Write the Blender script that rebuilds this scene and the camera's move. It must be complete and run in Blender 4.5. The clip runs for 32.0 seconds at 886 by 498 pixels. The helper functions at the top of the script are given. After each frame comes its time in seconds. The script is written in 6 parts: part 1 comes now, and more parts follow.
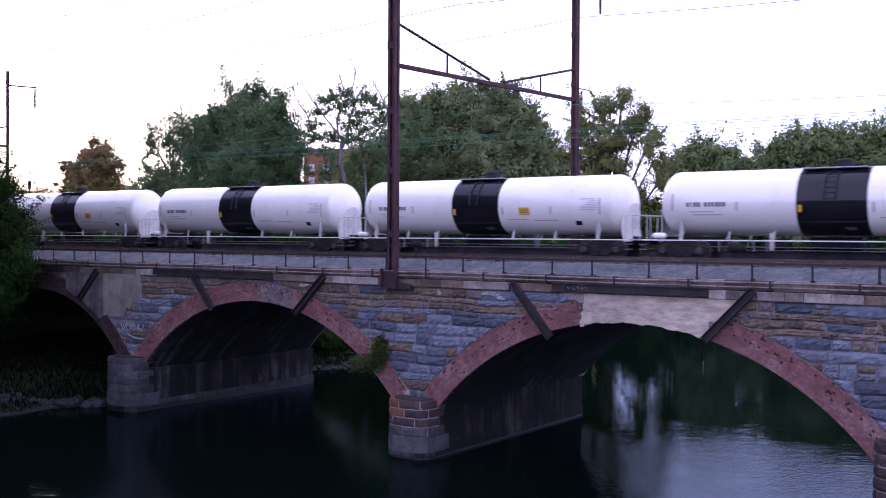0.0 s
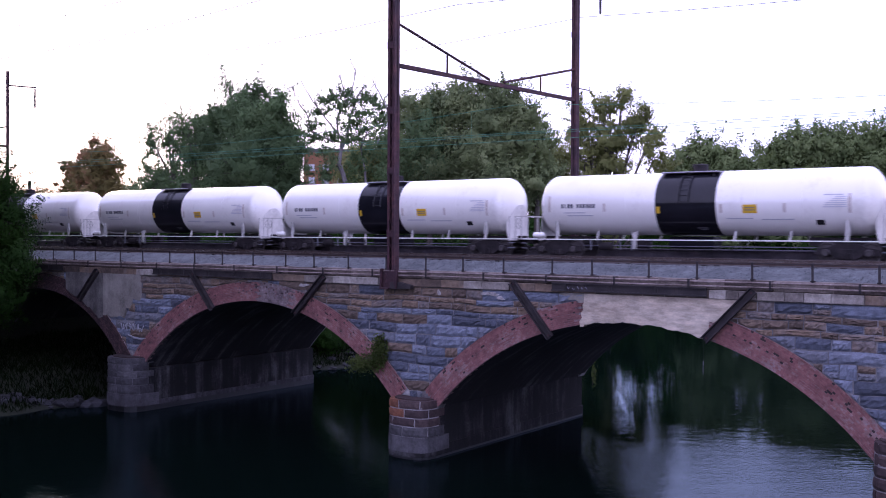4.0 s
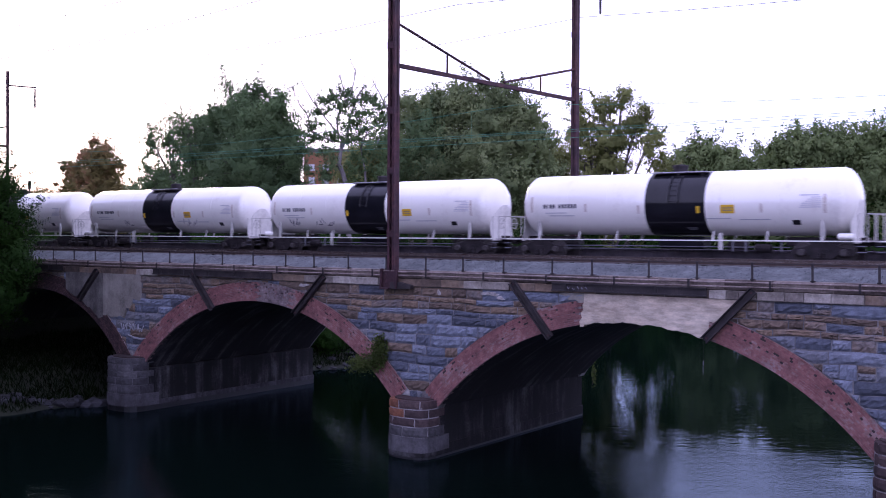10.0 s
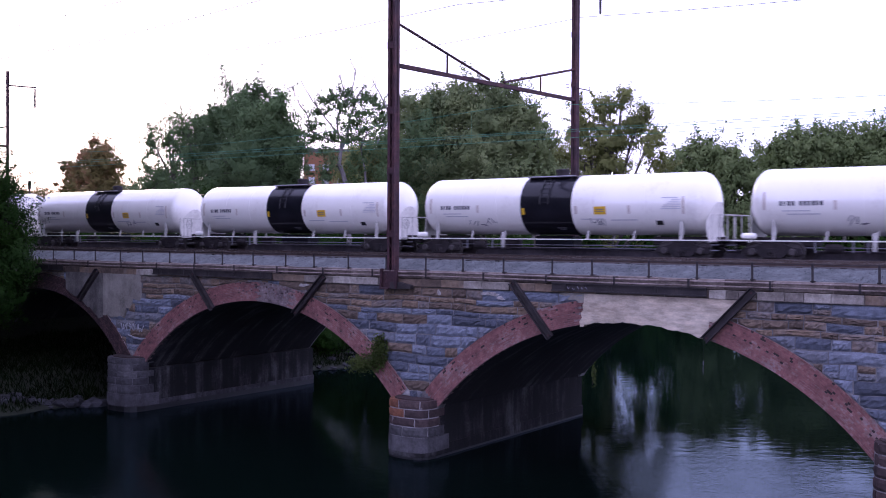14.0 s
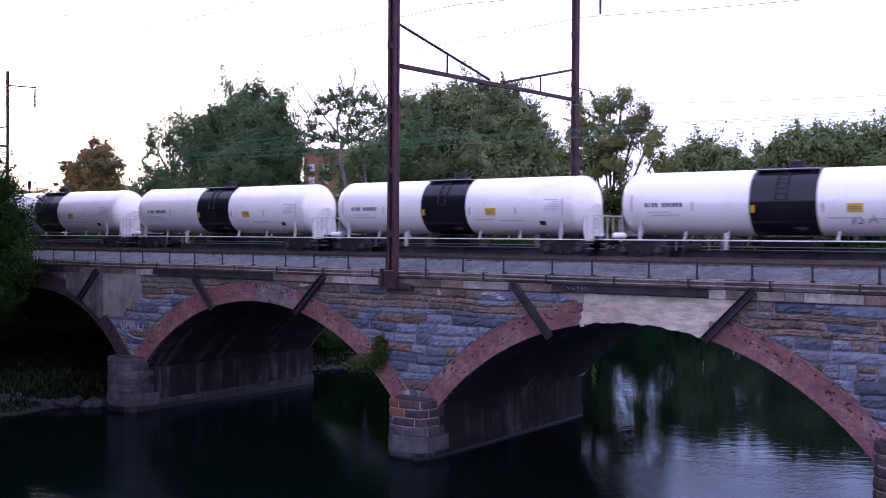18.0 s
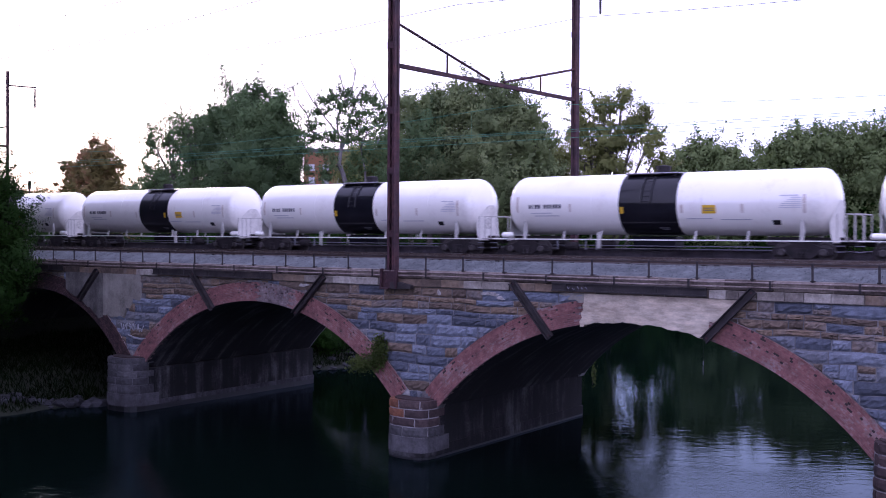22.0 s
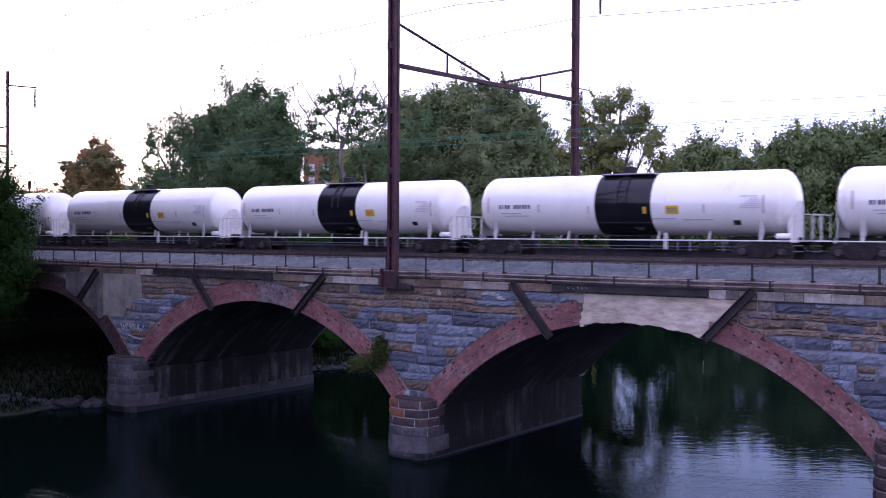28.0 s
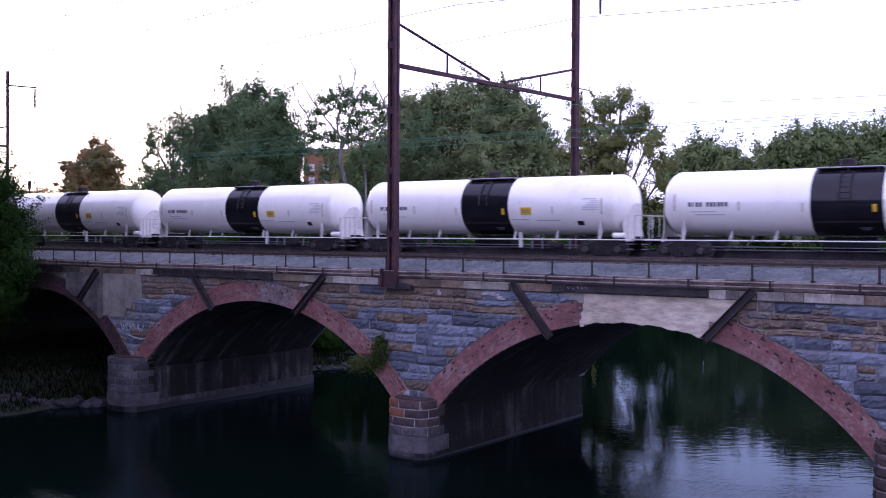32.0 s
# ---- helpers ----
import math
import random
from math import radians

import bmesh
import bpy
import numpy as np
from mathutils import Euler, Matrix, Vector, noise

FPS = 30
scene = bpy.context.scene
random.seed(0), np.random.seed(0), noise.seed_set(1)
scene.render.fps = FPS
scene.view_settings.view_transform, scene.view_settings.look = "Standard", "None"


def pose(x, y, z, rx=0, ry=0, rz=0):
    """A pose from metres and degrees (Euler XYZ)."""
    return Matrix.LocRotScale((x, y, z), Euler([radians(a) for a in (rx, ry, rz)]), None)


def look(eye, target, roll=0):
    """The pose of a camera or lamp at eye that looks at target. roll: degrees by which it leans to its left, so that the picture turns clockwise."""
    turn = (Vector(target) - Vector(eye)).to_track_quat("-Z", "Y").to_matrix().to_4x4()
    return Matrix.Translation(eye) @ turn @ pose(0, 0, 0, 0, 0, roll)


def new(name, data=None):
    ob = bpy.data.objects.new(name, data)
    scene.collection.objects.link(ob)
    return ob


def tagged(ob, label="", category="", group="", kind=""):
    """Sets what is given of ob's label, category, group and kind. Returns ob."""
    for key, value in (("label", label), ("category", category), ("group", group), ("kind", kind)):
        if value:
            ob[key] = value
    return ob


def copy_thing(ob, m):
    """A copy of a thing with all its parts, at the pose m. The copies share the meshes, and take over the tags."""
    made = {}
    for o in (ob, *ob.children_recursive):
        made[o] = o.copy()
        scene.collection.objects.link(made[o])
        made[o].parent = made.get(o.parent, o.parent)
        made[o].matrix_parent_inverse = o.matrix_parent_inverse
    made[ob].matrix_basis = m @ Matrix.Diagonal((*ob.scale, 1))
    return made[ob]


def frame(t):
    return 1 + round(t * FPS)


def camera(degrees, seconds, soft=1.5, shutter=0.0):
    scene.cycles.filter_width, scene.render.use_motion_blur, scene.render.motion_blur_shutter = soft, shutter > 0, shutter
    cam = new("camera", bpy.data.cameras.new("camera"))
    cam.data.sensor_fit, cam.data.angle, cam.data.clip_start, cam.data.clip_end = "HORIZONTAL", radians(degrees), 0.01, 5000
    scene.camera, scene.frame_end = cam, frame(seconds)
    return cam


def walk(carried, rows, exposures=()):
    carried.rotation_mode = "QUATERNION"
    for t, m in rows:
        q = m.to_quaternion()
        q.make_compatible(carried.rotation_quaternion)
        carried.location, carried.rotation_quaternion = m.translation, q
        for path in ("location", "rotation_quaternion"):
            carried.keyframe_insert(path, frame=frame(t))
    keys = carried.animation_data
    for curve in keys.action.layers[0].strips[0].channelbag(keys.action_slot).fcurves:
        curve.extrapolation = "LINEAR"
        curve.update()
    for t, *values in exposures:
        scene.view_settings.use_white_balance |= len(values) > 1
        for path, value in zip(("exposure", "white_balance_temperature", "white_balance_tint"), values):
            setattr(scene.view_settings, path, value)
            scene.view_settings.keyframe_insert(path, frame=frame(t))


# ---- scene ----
# ---------------- camera: it stands still ----------------
cam = camera(46.5, 32.0, soft=1.0, shutter=0.35)
EYE = Vector((28.77, -36.19, 9.73))
AIM = EYE + Vector((-math.sin(0.6230) * math.cos(0.0140), math.cos(0.6230) * math.cos(0.0140), -math.sin(0.0140))) * 50
HOLD = look(EYE, AIM, 0.287)
walk(cam, [(0.0, HOLD), (32.0, HOLD)], exposures=[(0.0, 0.33, 6500, 10), (32.0, 0.33, 6500, 10)])

# ---------------- light: dusk under a bright, even sky ----------------
world = bpy.data.worlds.new("world")
scene.world = world
world.use_nodes = True
wn, wl = world.node_tree.nodes, world.node_tree.links
sky = wn.new("ShaderNodeTexSky")
sky.sky_type, sky.sun_disc = "NISHITA", False
sky.sun_elevation, sky.sun_rotation = radians(12), radians(-56)
sky.dust_density, sky.air_density = 1.7, 1.0
veil = wn.new("ShaderNodeMixRGB")
veil.inputs["Fac"].default_value = 0.74
veil.inputs["Color2"].default_value = (12.0, 11.6, 20.8, 1)
wl.new(sky.outputs["Color"], veil.inputs["Color1"])
wl.new(veil.outputs["Color"], wn["Background"].inputs["Color"])
wn["Background"].inputs["Strength"].default_value = 0.123
sun = new("sun", bpy.data.lights.new("sun", "SUN"))
sun.data.energy, sun.data.angle, sun.data.color = 0.5, radians(15), (1.0, 0.90, 0.84)
sun.matrix_world = look((-83, 56, 26), (0, 0, 5))

# ---------------- materials ----------------
RNG = random.Random(7)


def material(name, stops, rough=0.8, metal=0.0, scale=3.0, fine=40.0, bump=0.3, vary="", spread=0.5, squash=(1, 1, 1), spec=0.5, streak=0.0, coat=0.0, mottle=0.0, run_scale=(1.6, 1.6, 0.12)):
    """Noise at two scales through a ramp of colours, with relief. vary: 'object' or 'island' shifts the ramp piece by piece."""
    m = bpy.data.materials.new(name)
    m.use_nodes = True
    n, l = m.node_tree.nodes, m.node_tree.links
    b = n["Principled BSDF"]
    b.inputs["Roughness"].default_value, b.inputs["Metallic"].default_value = rough, metal
    b.inputs["Specular IOR Level"].default_value = spec
    b.inputs["Coat Weight"].default_value = coat
    b.inputs["Coat IOR"].default_value, b.inputs["Coat Roughness"].default_value = 1.8, 0.09
    co = n.new("ShaderNodeTexCoord")
    mp = n.new("ShaderNodeMapping")
    mp.inputs["Scale"].default_value = squash
    l.new(co.outputs["Object"], mp.inputs["Vector"])
    big, small = n.new("ShaderNodeTexNoise"), n.new("ShaderNodeTexNoise")
    for node, s, d in ((big, scale, 4), (small, fine, 3)):
        node.inputs["Scale"].default_value, node.inputs["Detail"].default_value = s, d
        l.new(mp.outputs["Vector"], node.inputs["Vector"])
    mix = n.new("ShaderNodeMath")
    mix.operation = "MULTIPLY_ADD"
    mix.inputs[1].default_value = 0.3
    l.new(small.outputs["Fac"], mix.inputs[0])
    first = n.new("ShaderNodeMath")
    first.operation = "MULTIPLY_ADD"
    first.inputs[1].default_value, first.inputs[2].default_value = 0.9, -0.1
    l.new(big.outputs["Fac"], first.inputs[0])
    l.new(first.outputs[0], mix.inputs[2])
    value = mix.outputs[0]
    if vary:
        info = n.new("ShaderNodeObjectInfo" if vary == "object" else "ShaderNodeNewGeometry")
        shift = n.new("ShaderNodeMath")
        shift.operation = "MULTIPLY_ADD"
        shift.inputs[1].default_value = spread
        l.new(info.outputs["Random" if vary == "object" else "Random Per Island"], shift.inputs[0])
        half = n.new("ShaderNodeMath")
        half.operation = "MULTIPLY_ADD"
        half.inputs[1].default_value, half.inputs[2].default_value = 1.0 - spread, 0.0
        l.new(value, half.inputs[0])
        l.new(half.outputs[0], shift.inputs[2])
        value = shift.outputs[0]
    if streak:
        # dirt that has run down the surface
        mp2 = n.new("ShaderNodeMapping")
        mp2.inputs["Scale"].default_value = run_scale
        l.new(co.outputs["Object"], mp2.inputs["Vector"])
        run = n.new("ShaderNodeTexNoise")
        run.inputs["Scale"].default_value, run.inputs["Detail"].default_value = 1.5, 5
        l.new(mp2.outputs["Vector"], run.inputs["Vector"])
        add = n.new("ShaderNodeMath")
        add.operation = "MULTIPLY_ADD"
        add.inputs[1].default_value = streak
        l.new(run.outputs["Fac"], add.inputs[0])
        sub = n.new("ShaderNodeMath")
        sub.operation = "SUBTRACT"
        sub.inputs[1].default_value = streak * 0.5
        l.new(value, sub.inputs[0])
        l.new(sub.outputs[0], add.inputs[2])
        value = add.outputs[0]
    ramp = n.new("ShaderNodeValToRGB")
    el = ramp.color_ramp.elements
    while len(el) < len(stops):
        el.new(0.5)
    for e, (p, c) in zip(el, stops):
        e.position, e.color = p, (*c, 1)
    l.new(value, ramp.inputs["Fac"])
    colour = ramp.outputs["Color"]
    if mottle:
        # uneven weathering, lighter and darker
        mo = n.new("ShaderNodeTexNoise")
        mo.inputs["Scale"].default_value, mo.inputs["Detail"].default_value, mo.inputs["Roughness"].default_value = scale * 3.1, 9, 0.72
        l.new(mp.outputs["Vector"], mo.inputs["Vector"])
        mr = n.new("ShaderNodeMapRange")
        mr.inputs["From Min"].default_value, mr.inputs["From Max"].default_value = 0.3, 0.7
        mr.inputs["To Min"].default_value, mr.inputs["To Max"].default_value = 1.0 - mottle, 1.0 + mottle
        l.new(mo.outputs["Fac"], mr.inputs["Value"])
        mu = n.new("ShaderNodeVectorMath")
        mu.operation = "SCALE"
        l.new(colour, mu.inputs[0])
        l.new(mr.outputs["Result"], mu.inputs["Scale"])
        colour = mu.outputs["Vector"]
    l.new(colour, b.inputs["Base Color"])
    if bump:
        bp = n.new("ShaderNodeBump")
        bp.inputs["Strength"].default_value, bp.inputs["Distance"].default_value = bump, 0.03
        l.new(mix.outputs[0], bp.inputs["Height"])
        l.new(bp.outputs["Normal"], b.inputs["Normal"])
    return m


STONE = material("stone", [(0.08, (0.05078, 0.05765, 0.07596)), (0.26, (0.09068, 0.1036, 0.1371)), (0.46, (0.1342, 0.1543, 0.1998)), (0.62, (0.1814, 0.2041, 0.2559)), (0.8, (0.1378, 0.1456, 0.1717)), (0.95, (0.1814, 0.1714, 0.1651))],
                 rough=0.9, scale=1.5, fine=16, bump=0.9, vary="object", spread=0.75, mottle=0.4)
BROWN = material("brown_stone", [(0.1, (0.0405, 0.03096, 0.02788)), (0.28, (0.09, 0.06622, 0.05248)), (0.46, (0.1485, 0.1075, 0.082)), (0.62, (0.2025, 0.1428, 0.1)), (0.78, (0.153, 0.135, 0.1312)), (0.95, (0.261, 0.2279, 0.2009))],
                 rough=0.9, scale=1.5, fine=16, bump=0.9, vary="object", spread=0.55, mottle=0.45)
KERB = material("kerb_stone", [(0.2, (0.03825, 0.0288, 0.02664)), (0.45, (0.085, 0.0656, 0.05698)), (0.65, (0.1445, 0.116, 0.0999)), (0.85, (0.221, 0.188, 0.1665))], rough=0.9, scale=1.1, fine=16, bump=0.6, vary="object", spread=0.4, streak=0.3, mottle=0.5)
STAINED = material("brown_stained_stone", [(0.2, (0.026, 0.017, 0.018)), (0.5, (0.05, 0.031, 0.031)), (0.8, (0.095, 0.063, 0.061))], rough=0.85, scale=1.4, fine=16, bump=0.7, vary="object", spread=0.45, mottle=0.5)
# brick of the leftmost ring: soot, and that end's shade put into the colour
SOOTSHADEBRICK = material("sooty_shaded_brick", [(0.2, (0.018, 0.012, 0.013)), (0.5, (0.045, 0.023, 0.025)), (0.8, (0.085, 0.043, 0.045)), (1.0, (0.14, 0.105, 0.105))], rough=0.92, scale=0.9, fine=12, bump=0.5, vary="island", spread=0.4, mottle=0.6)
PIERSTONE = material("pier_stone", [(0.2, (0.0221, 0.0204, 0.0238)), (0.5, (0.0442, 0.04165, 0.04675)), (0.75, (0.085, 0.08075, 0.085)), (1.0, (0.068, 0.0476, 0.0357))],
                     rough=0.85, scale=1.4, fine=16, bump=0.8, vary="object", spread=0.45, streak=0.35, mottle=0.6)
MORTAR = material("mortar", [(0.25, (0.07687, 0.0738, 0.07995)), (0.5, (0.1537, 0.1486, 0.1537)), (0.66, (0.287, 0.2767, 0.2767)), (0.85, (0.4715, 0.451, 0.4408))], rough=0.95, scale=0.8, fine=14, bump=0.6, streak=0.3, mottle=0.6)
BRICK = material("brick", [(0.1, (0.0595, 0.03348, 0.0368)), (0.26, (0.1275, 0.05952, 0.06072)), (0.42, (0.1997, 0.0837, 0.08096)), (0.56, (0.2465, 0.1116, 0.1058)), (0.64, (0.2805, 0.1721, 0.1656)), (0.74, (0.255, 0.2, 0.2024)), (0.88, (0.408, 0.3813, 0.3818))],
                 rough=0.9, scale=0.7, fine=14, bump=0.5, vary="island", spread=0.19, mottle=0.42)
GREYBRICK = material("grey_brick", [(0.15, (0.07, 0.05, 0.052)), (0.4, (0.15, 0.115, 0.118)), (0.65, (0.24, 0.19, 0.19)), (0.9, (0.34, 0.29, 0.285))], rough=0.92, scale=0.9, fine=14, bump=0.5, vary="island", spread=0.3, mottle=0.6)
BRICKBED = material("brick_mortar", [(0.3, (0.10, 0.06, 0.062)), (0.55, (0.21, 0.135, 0.135)), (0.75, (0.40, 0.33, 0.33))], rough=0.95, scale=0.9, fine=12, bump=0.4, mottle=0.5)
# streaked brick; the deep shade under the arches is put into its colour
VAULT = material("shaded_brick", [(0.34, (0.002231, 0.002025, 0.002363)), (0.52, (0.005737, 0.0054, 0.006075)), (0.64, (0.02295, 0.0216, 0.02295)), (0.8, (0.06375, 0.06278, 0.0648))], rough=0.95, scale=0.5, fine=9, bump=0.7, streak=1.15, mottle=0.5, run_scale=(0.16, 1.5, 0.16))
CONCRETE = material("concrete", [(0.15, (0.264, 0.207, 0.1496)), (0.36, (0.4312, 0.3555, 0.2772)), (0.6, (0.528, 0.4545, 0.3652)), (1.0, (0.5984, 0.54, 0.4488))], rough=0.92, scale=0.8, fine=16, bump=0.5, streak=0.3, mottle=0.5, squash=(0.5, 1, 1.6))
# concretes of the left patches, toned down for the shade at that end
SHADECONCRETE = material("shaded_concrete", [(0.28, (0.0306, 0.02831, 0.02831)), (0.46, (0.08032, 0.0742, 0.07038)), (0.6, (0.1416, 0.1316, 0.1209)), (0.8, (0.1989, 0.1874, 0.1722))], rough=0.92, scale=0.5, fine=12, bump=0.4, streak=0.55, mottle=0.3, run_scale=(1.0, 1.0, 0.1))
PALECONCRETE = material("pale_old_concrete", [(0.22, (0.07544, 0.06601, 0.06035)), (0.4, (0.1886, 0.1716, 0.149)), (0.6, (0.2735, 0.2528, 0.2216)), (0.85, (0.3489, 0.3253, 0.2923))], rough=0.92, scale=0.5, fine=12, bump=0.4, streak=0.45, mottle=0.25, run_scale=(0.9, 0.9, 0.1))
COPING = material("coping", [(0.2, (0.117, 0.0988, 0.0864)), (0.45, (0.234, 0.2052, 0.18)), (0.75, (0.3666, 0.3306, 0.2916))], rough=0.9, scale=1.5, fine=16, bump=0.5, vary="object", spread=0.45, streak=0.3, mottle=0.45)
BALLAST = material("ballast", [(0.25, (0.024, 0.0285, 0.031)), (0.5, (0.055, 0.063, 0.067)), (0.75, (0.105, 0.115, 0.12))], rough=0.95, scale=1.3, fine=16, bump=1.0, vary="island", spread=0.3, mottle=0.4)
TRACKBED = material("track_bed", [(0.25, (0.012, 0.0105, 0.0125)), (0.5, (0.026, 0.022, 0.025)), (0.8, (0.055, 0.046, 0.05))], rough=0.95, scale=1.2, fine=15, bump=0.9)
TIE = material("old_tie", [(0.3, (0.018, 0.015, 0.0132)), (0.7, (0.051, 0.0432, 0.039))], rough=0.9, scale=3, fine=25, bump=0.4, vary="island", spread=0.5)
RAIL = material("rail_steel", [(0.3, (0.048, 0.03, 0.024)), (0.7, (0.096, 0.069, 0.06))], rough=0.5, metal=0.5, scale=4, fine=30, bump=0.2)
RAILHEAD = material("worn_rail_head", [(0.3, (0.22, 0.20, 0.19)), (0.7, (0.38, 0.36, 0.35))], rough=0.35, metal=0.9, scale=3, fine=30, bump=0.05)
RUST = material("rusty_steel", [(0.25, (0.0263, 0.013, 0.0187)), (0.5, (0.0562, 0.023, 0.0298)), (0.75, (0.105, 0.0396, 0.0382)), (0.95, (0.143, 0.0864, 0.0935))], rough=0.75, metal=0.15, scale=1.4, fine=18, bump=0.3, streak=0.4, mottle=0.5)
DARKSTEEL = material("dark_steel", [(0.3, (0.018, 0.015, 0.017)), (0.6, (0.04, 0.033, 0.035)), (0.85, (0.09, 0.065, 0.06))], rough=0.7, metal=0.2, scale=2, fine=20, bump=0.3)
PIPE = material("old_pipe", [(0.3, (0.0888, 0.063, 0.0561)), (0.5, (0.1924, 0.1505, 0.1353)), (0.8, (0.3182, 0.2695, 0.2475))], rough=0.7, metal=0.0, scale=1.0, fine=14, bump=0.2, mottle=0.5)
WHITE = material("white_tank_paint", [(0.2, (0.74, 0.70, 0.64)), (0.42, (0.91, 0.885, 0.82)), (0.8, (0.95, 0.93, 0.87))], rough=0.35, scale=0.5, fine=7, bump=0.0, streak=0.3, coat=0.9)
BLACK = material("black_tank_paint", [(0.3, (0.006, 0.006, 0.009)), (0.7, (0.012, 0.012, 0.017))], rough=0.3, scale=0.9, fine=9, bump=0.0, streak=0.3, coat=0.25, spec=0.1)
GREASE = material("greasy_truck", [(0.3, (0.01014, 0.007865, 0.01019)), (0.7, (0.0351, 0.02717, 0.03058))], rough=0.75, metal=0.2, scale=3, fine=20, bump=0.3)
TREAD = material("wheel_steel", [(0.3, (0.04, 0.034, 0.036)), (0.7, (0.085, 0.072, 0.074))], rough=0.6, metal=0.2, scale=5, fine=30, bump=0.1)
YELLOW = material("yellow_sign", [(0.3, (0.62, 0.36, 0.02)), (0.7, (0.72, 0.45, 0.03))], rough=0.5, scale=5, fine=30, bump=0.0)
GREYMARK = material("grey_marking", [(0.3, (0.112, 0.112, 0.136)), (0.7, (0.192, 0.192, 0.224))], rough=0.6, scale=9, fine=60, bump=0.0)
PALEMARK = material("pale_marking", [(0.3, (0.42, 0.42, 0.46)), (0.7, (0.55, 0.54, 0.57))], rough=0.6, scale=9, fine=60, bump=0.0)
LETTER = material("dark_lettering", [(0.3, (0.035, 0.035, 0.05)), (0.7, (0.09, 0.09, 0.12))], rough=0.6, scale=9, fine=60, bump=0.0)
FAINTMARK = material("faint_marking", [(0.3, (0.50, 0.49, 0.53)), (0.7, (0.62, 0.61, 0.65))], rough=0.6, scale=9, fine=60, bump=0.0)
RAILPAINT = material("dulled_white_paint", [(0.25, (0.34, 0.33, 0.31)), (0.5, (0.5, 0.485, 0.46)), (0.8, (0.62, 0.6, 0.57))], rough=0.6, scale=1.2, fine=12, bump=0.05, streak=0.3, mottle=0.15)
# shield white, dimmed below the tank's to include the shading of its end
SHIELDPAINT = material("shaded_white_paint", [(0.25, (0.5, 0.48, 0.45)), (0.5, (0.68, 0.66, 0.62)), (0.8, (0.8, 0.78, 0.74))], rough=0.5, scale=1.0, fine=10, bump=0.03, streak=0.35, mottle=0.15)
REFLECT = material("reflective_strip", [(0.3, (0.50, 0.42, 0.36)), (0.7, (0.66, 0.60, 0.55))], rough=0.4, scale=6, fine=30, bump=0.0)
SPRAY = material("spray_paint", [(0.3, (0.08, 0.08, 0.10)), (0.7, (0.2, 0.2, 0.24))], rough=0.7, scale=9, fine=50, bump=0.0)
# earth and rocks: the bank's shade is put into these near-black colours
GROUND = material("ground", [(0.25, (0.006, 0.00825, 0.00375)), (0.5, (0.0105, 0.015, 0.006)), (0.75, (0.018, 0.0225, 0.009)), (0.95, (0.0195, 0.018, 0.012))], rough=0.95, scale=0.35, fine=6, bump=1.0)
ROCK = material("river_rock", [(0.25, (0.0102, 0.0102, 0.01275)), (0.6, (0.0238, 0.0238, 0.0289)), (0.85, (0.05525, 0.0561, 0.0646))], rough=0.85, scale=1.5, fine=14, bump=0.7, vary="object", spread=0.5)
BARK = material("bark", [(0.3, (0.06, 0.05, 0.045)), (0.6, (0.13, 0.11, 0.10)), (0.85, (0.22, 0.20, 0.19))], rough=0.9, scale=2, fine=14, bump=0.6, squash=(1, 1, 0.25))
PALEBARK = material("pale_bark", [(0.3, (0.14, 0.12, 0.12)), (0.6, (0.26, 0.24, 0.24)), (0.85, (0.38, 0.36, 0.36))], rough=0.9, scale=2, fine=14, bump=0.5, squash=(1, 1, 0.25))
HOUSEBRICK = material("house_brick", [(0.3, (0.2, 0.088, 0.045)), (0.7, (0.28, 0.13, 0.068))], rough=0.9, scale=0.3, fine=5, bump=0.2)
GLASSY = material("window_pane", [(0.3, (0.45, 0.45, 0.48)), (0.7, (0.6, 0.6, 0.62))], rough=0.25, scale=0.5, fine=3, bump=0.0)
ROOFING = material("roofing", [(0.3, (0.08, 0.08, 0.085)), (0.7, (0.13, 0.13, 0.135))], rough=0.9, scale=1, fine=8, bump=0.3)
WIRE = material("wire", [(0.3, (0.05, 0.21, 0.13)), (0.7, (0.075, 0.28, 0.18))], rough=0.6, metal=0.0, scale=1, fine=9, bump=0.0)
GREYWIRE = material("grey_wire", [(0.3, (0.10, 0.10, 0.11)), (0.7, (0.16, 0.16, 0.17))], rough=0.6, metal=0.2, scale=1, fine=9, bump=0.0)
CERAMIC = material("insulator", [(0.3, (0.05, 0.045, 0.055)), (0.7, (0.09, 0.08, 0.09))], rough=0.3, scale=3, fine=20, bump=0.0)


def leaf_material(name, dark, mid, light, glow=0.42):
    m = material(name, [(0.2, dark), (0.5, mid), (0.85, light)], rough=0.55, scale=0.32, fine=1.4, bump=0.0, vary="island", spread=0.08, spec=0.06, mottle=0.12)
    n, l = m.node_tree.nodes, m.node_tree.links
    b = n["Principled BSDF"]
    t = n.new("ShaderNodeBsdfTranslucent")
    src = b.inputs["Base Color"].links[0].from_socket
    l.new(src, t.inputs["Color"])
    mix = n.new("ShaderNodeMixShader")
    mix.inputs["Fac"].default_value = glow
    l.new(b.outputs["BSDF"], mix.inputs[1])
    l.new(t.outputs["BSDF"], mix.inputs[2])
    l.new(mix.outputs["Shader"], n["Material Output"].inputs["Surface"])
    return m


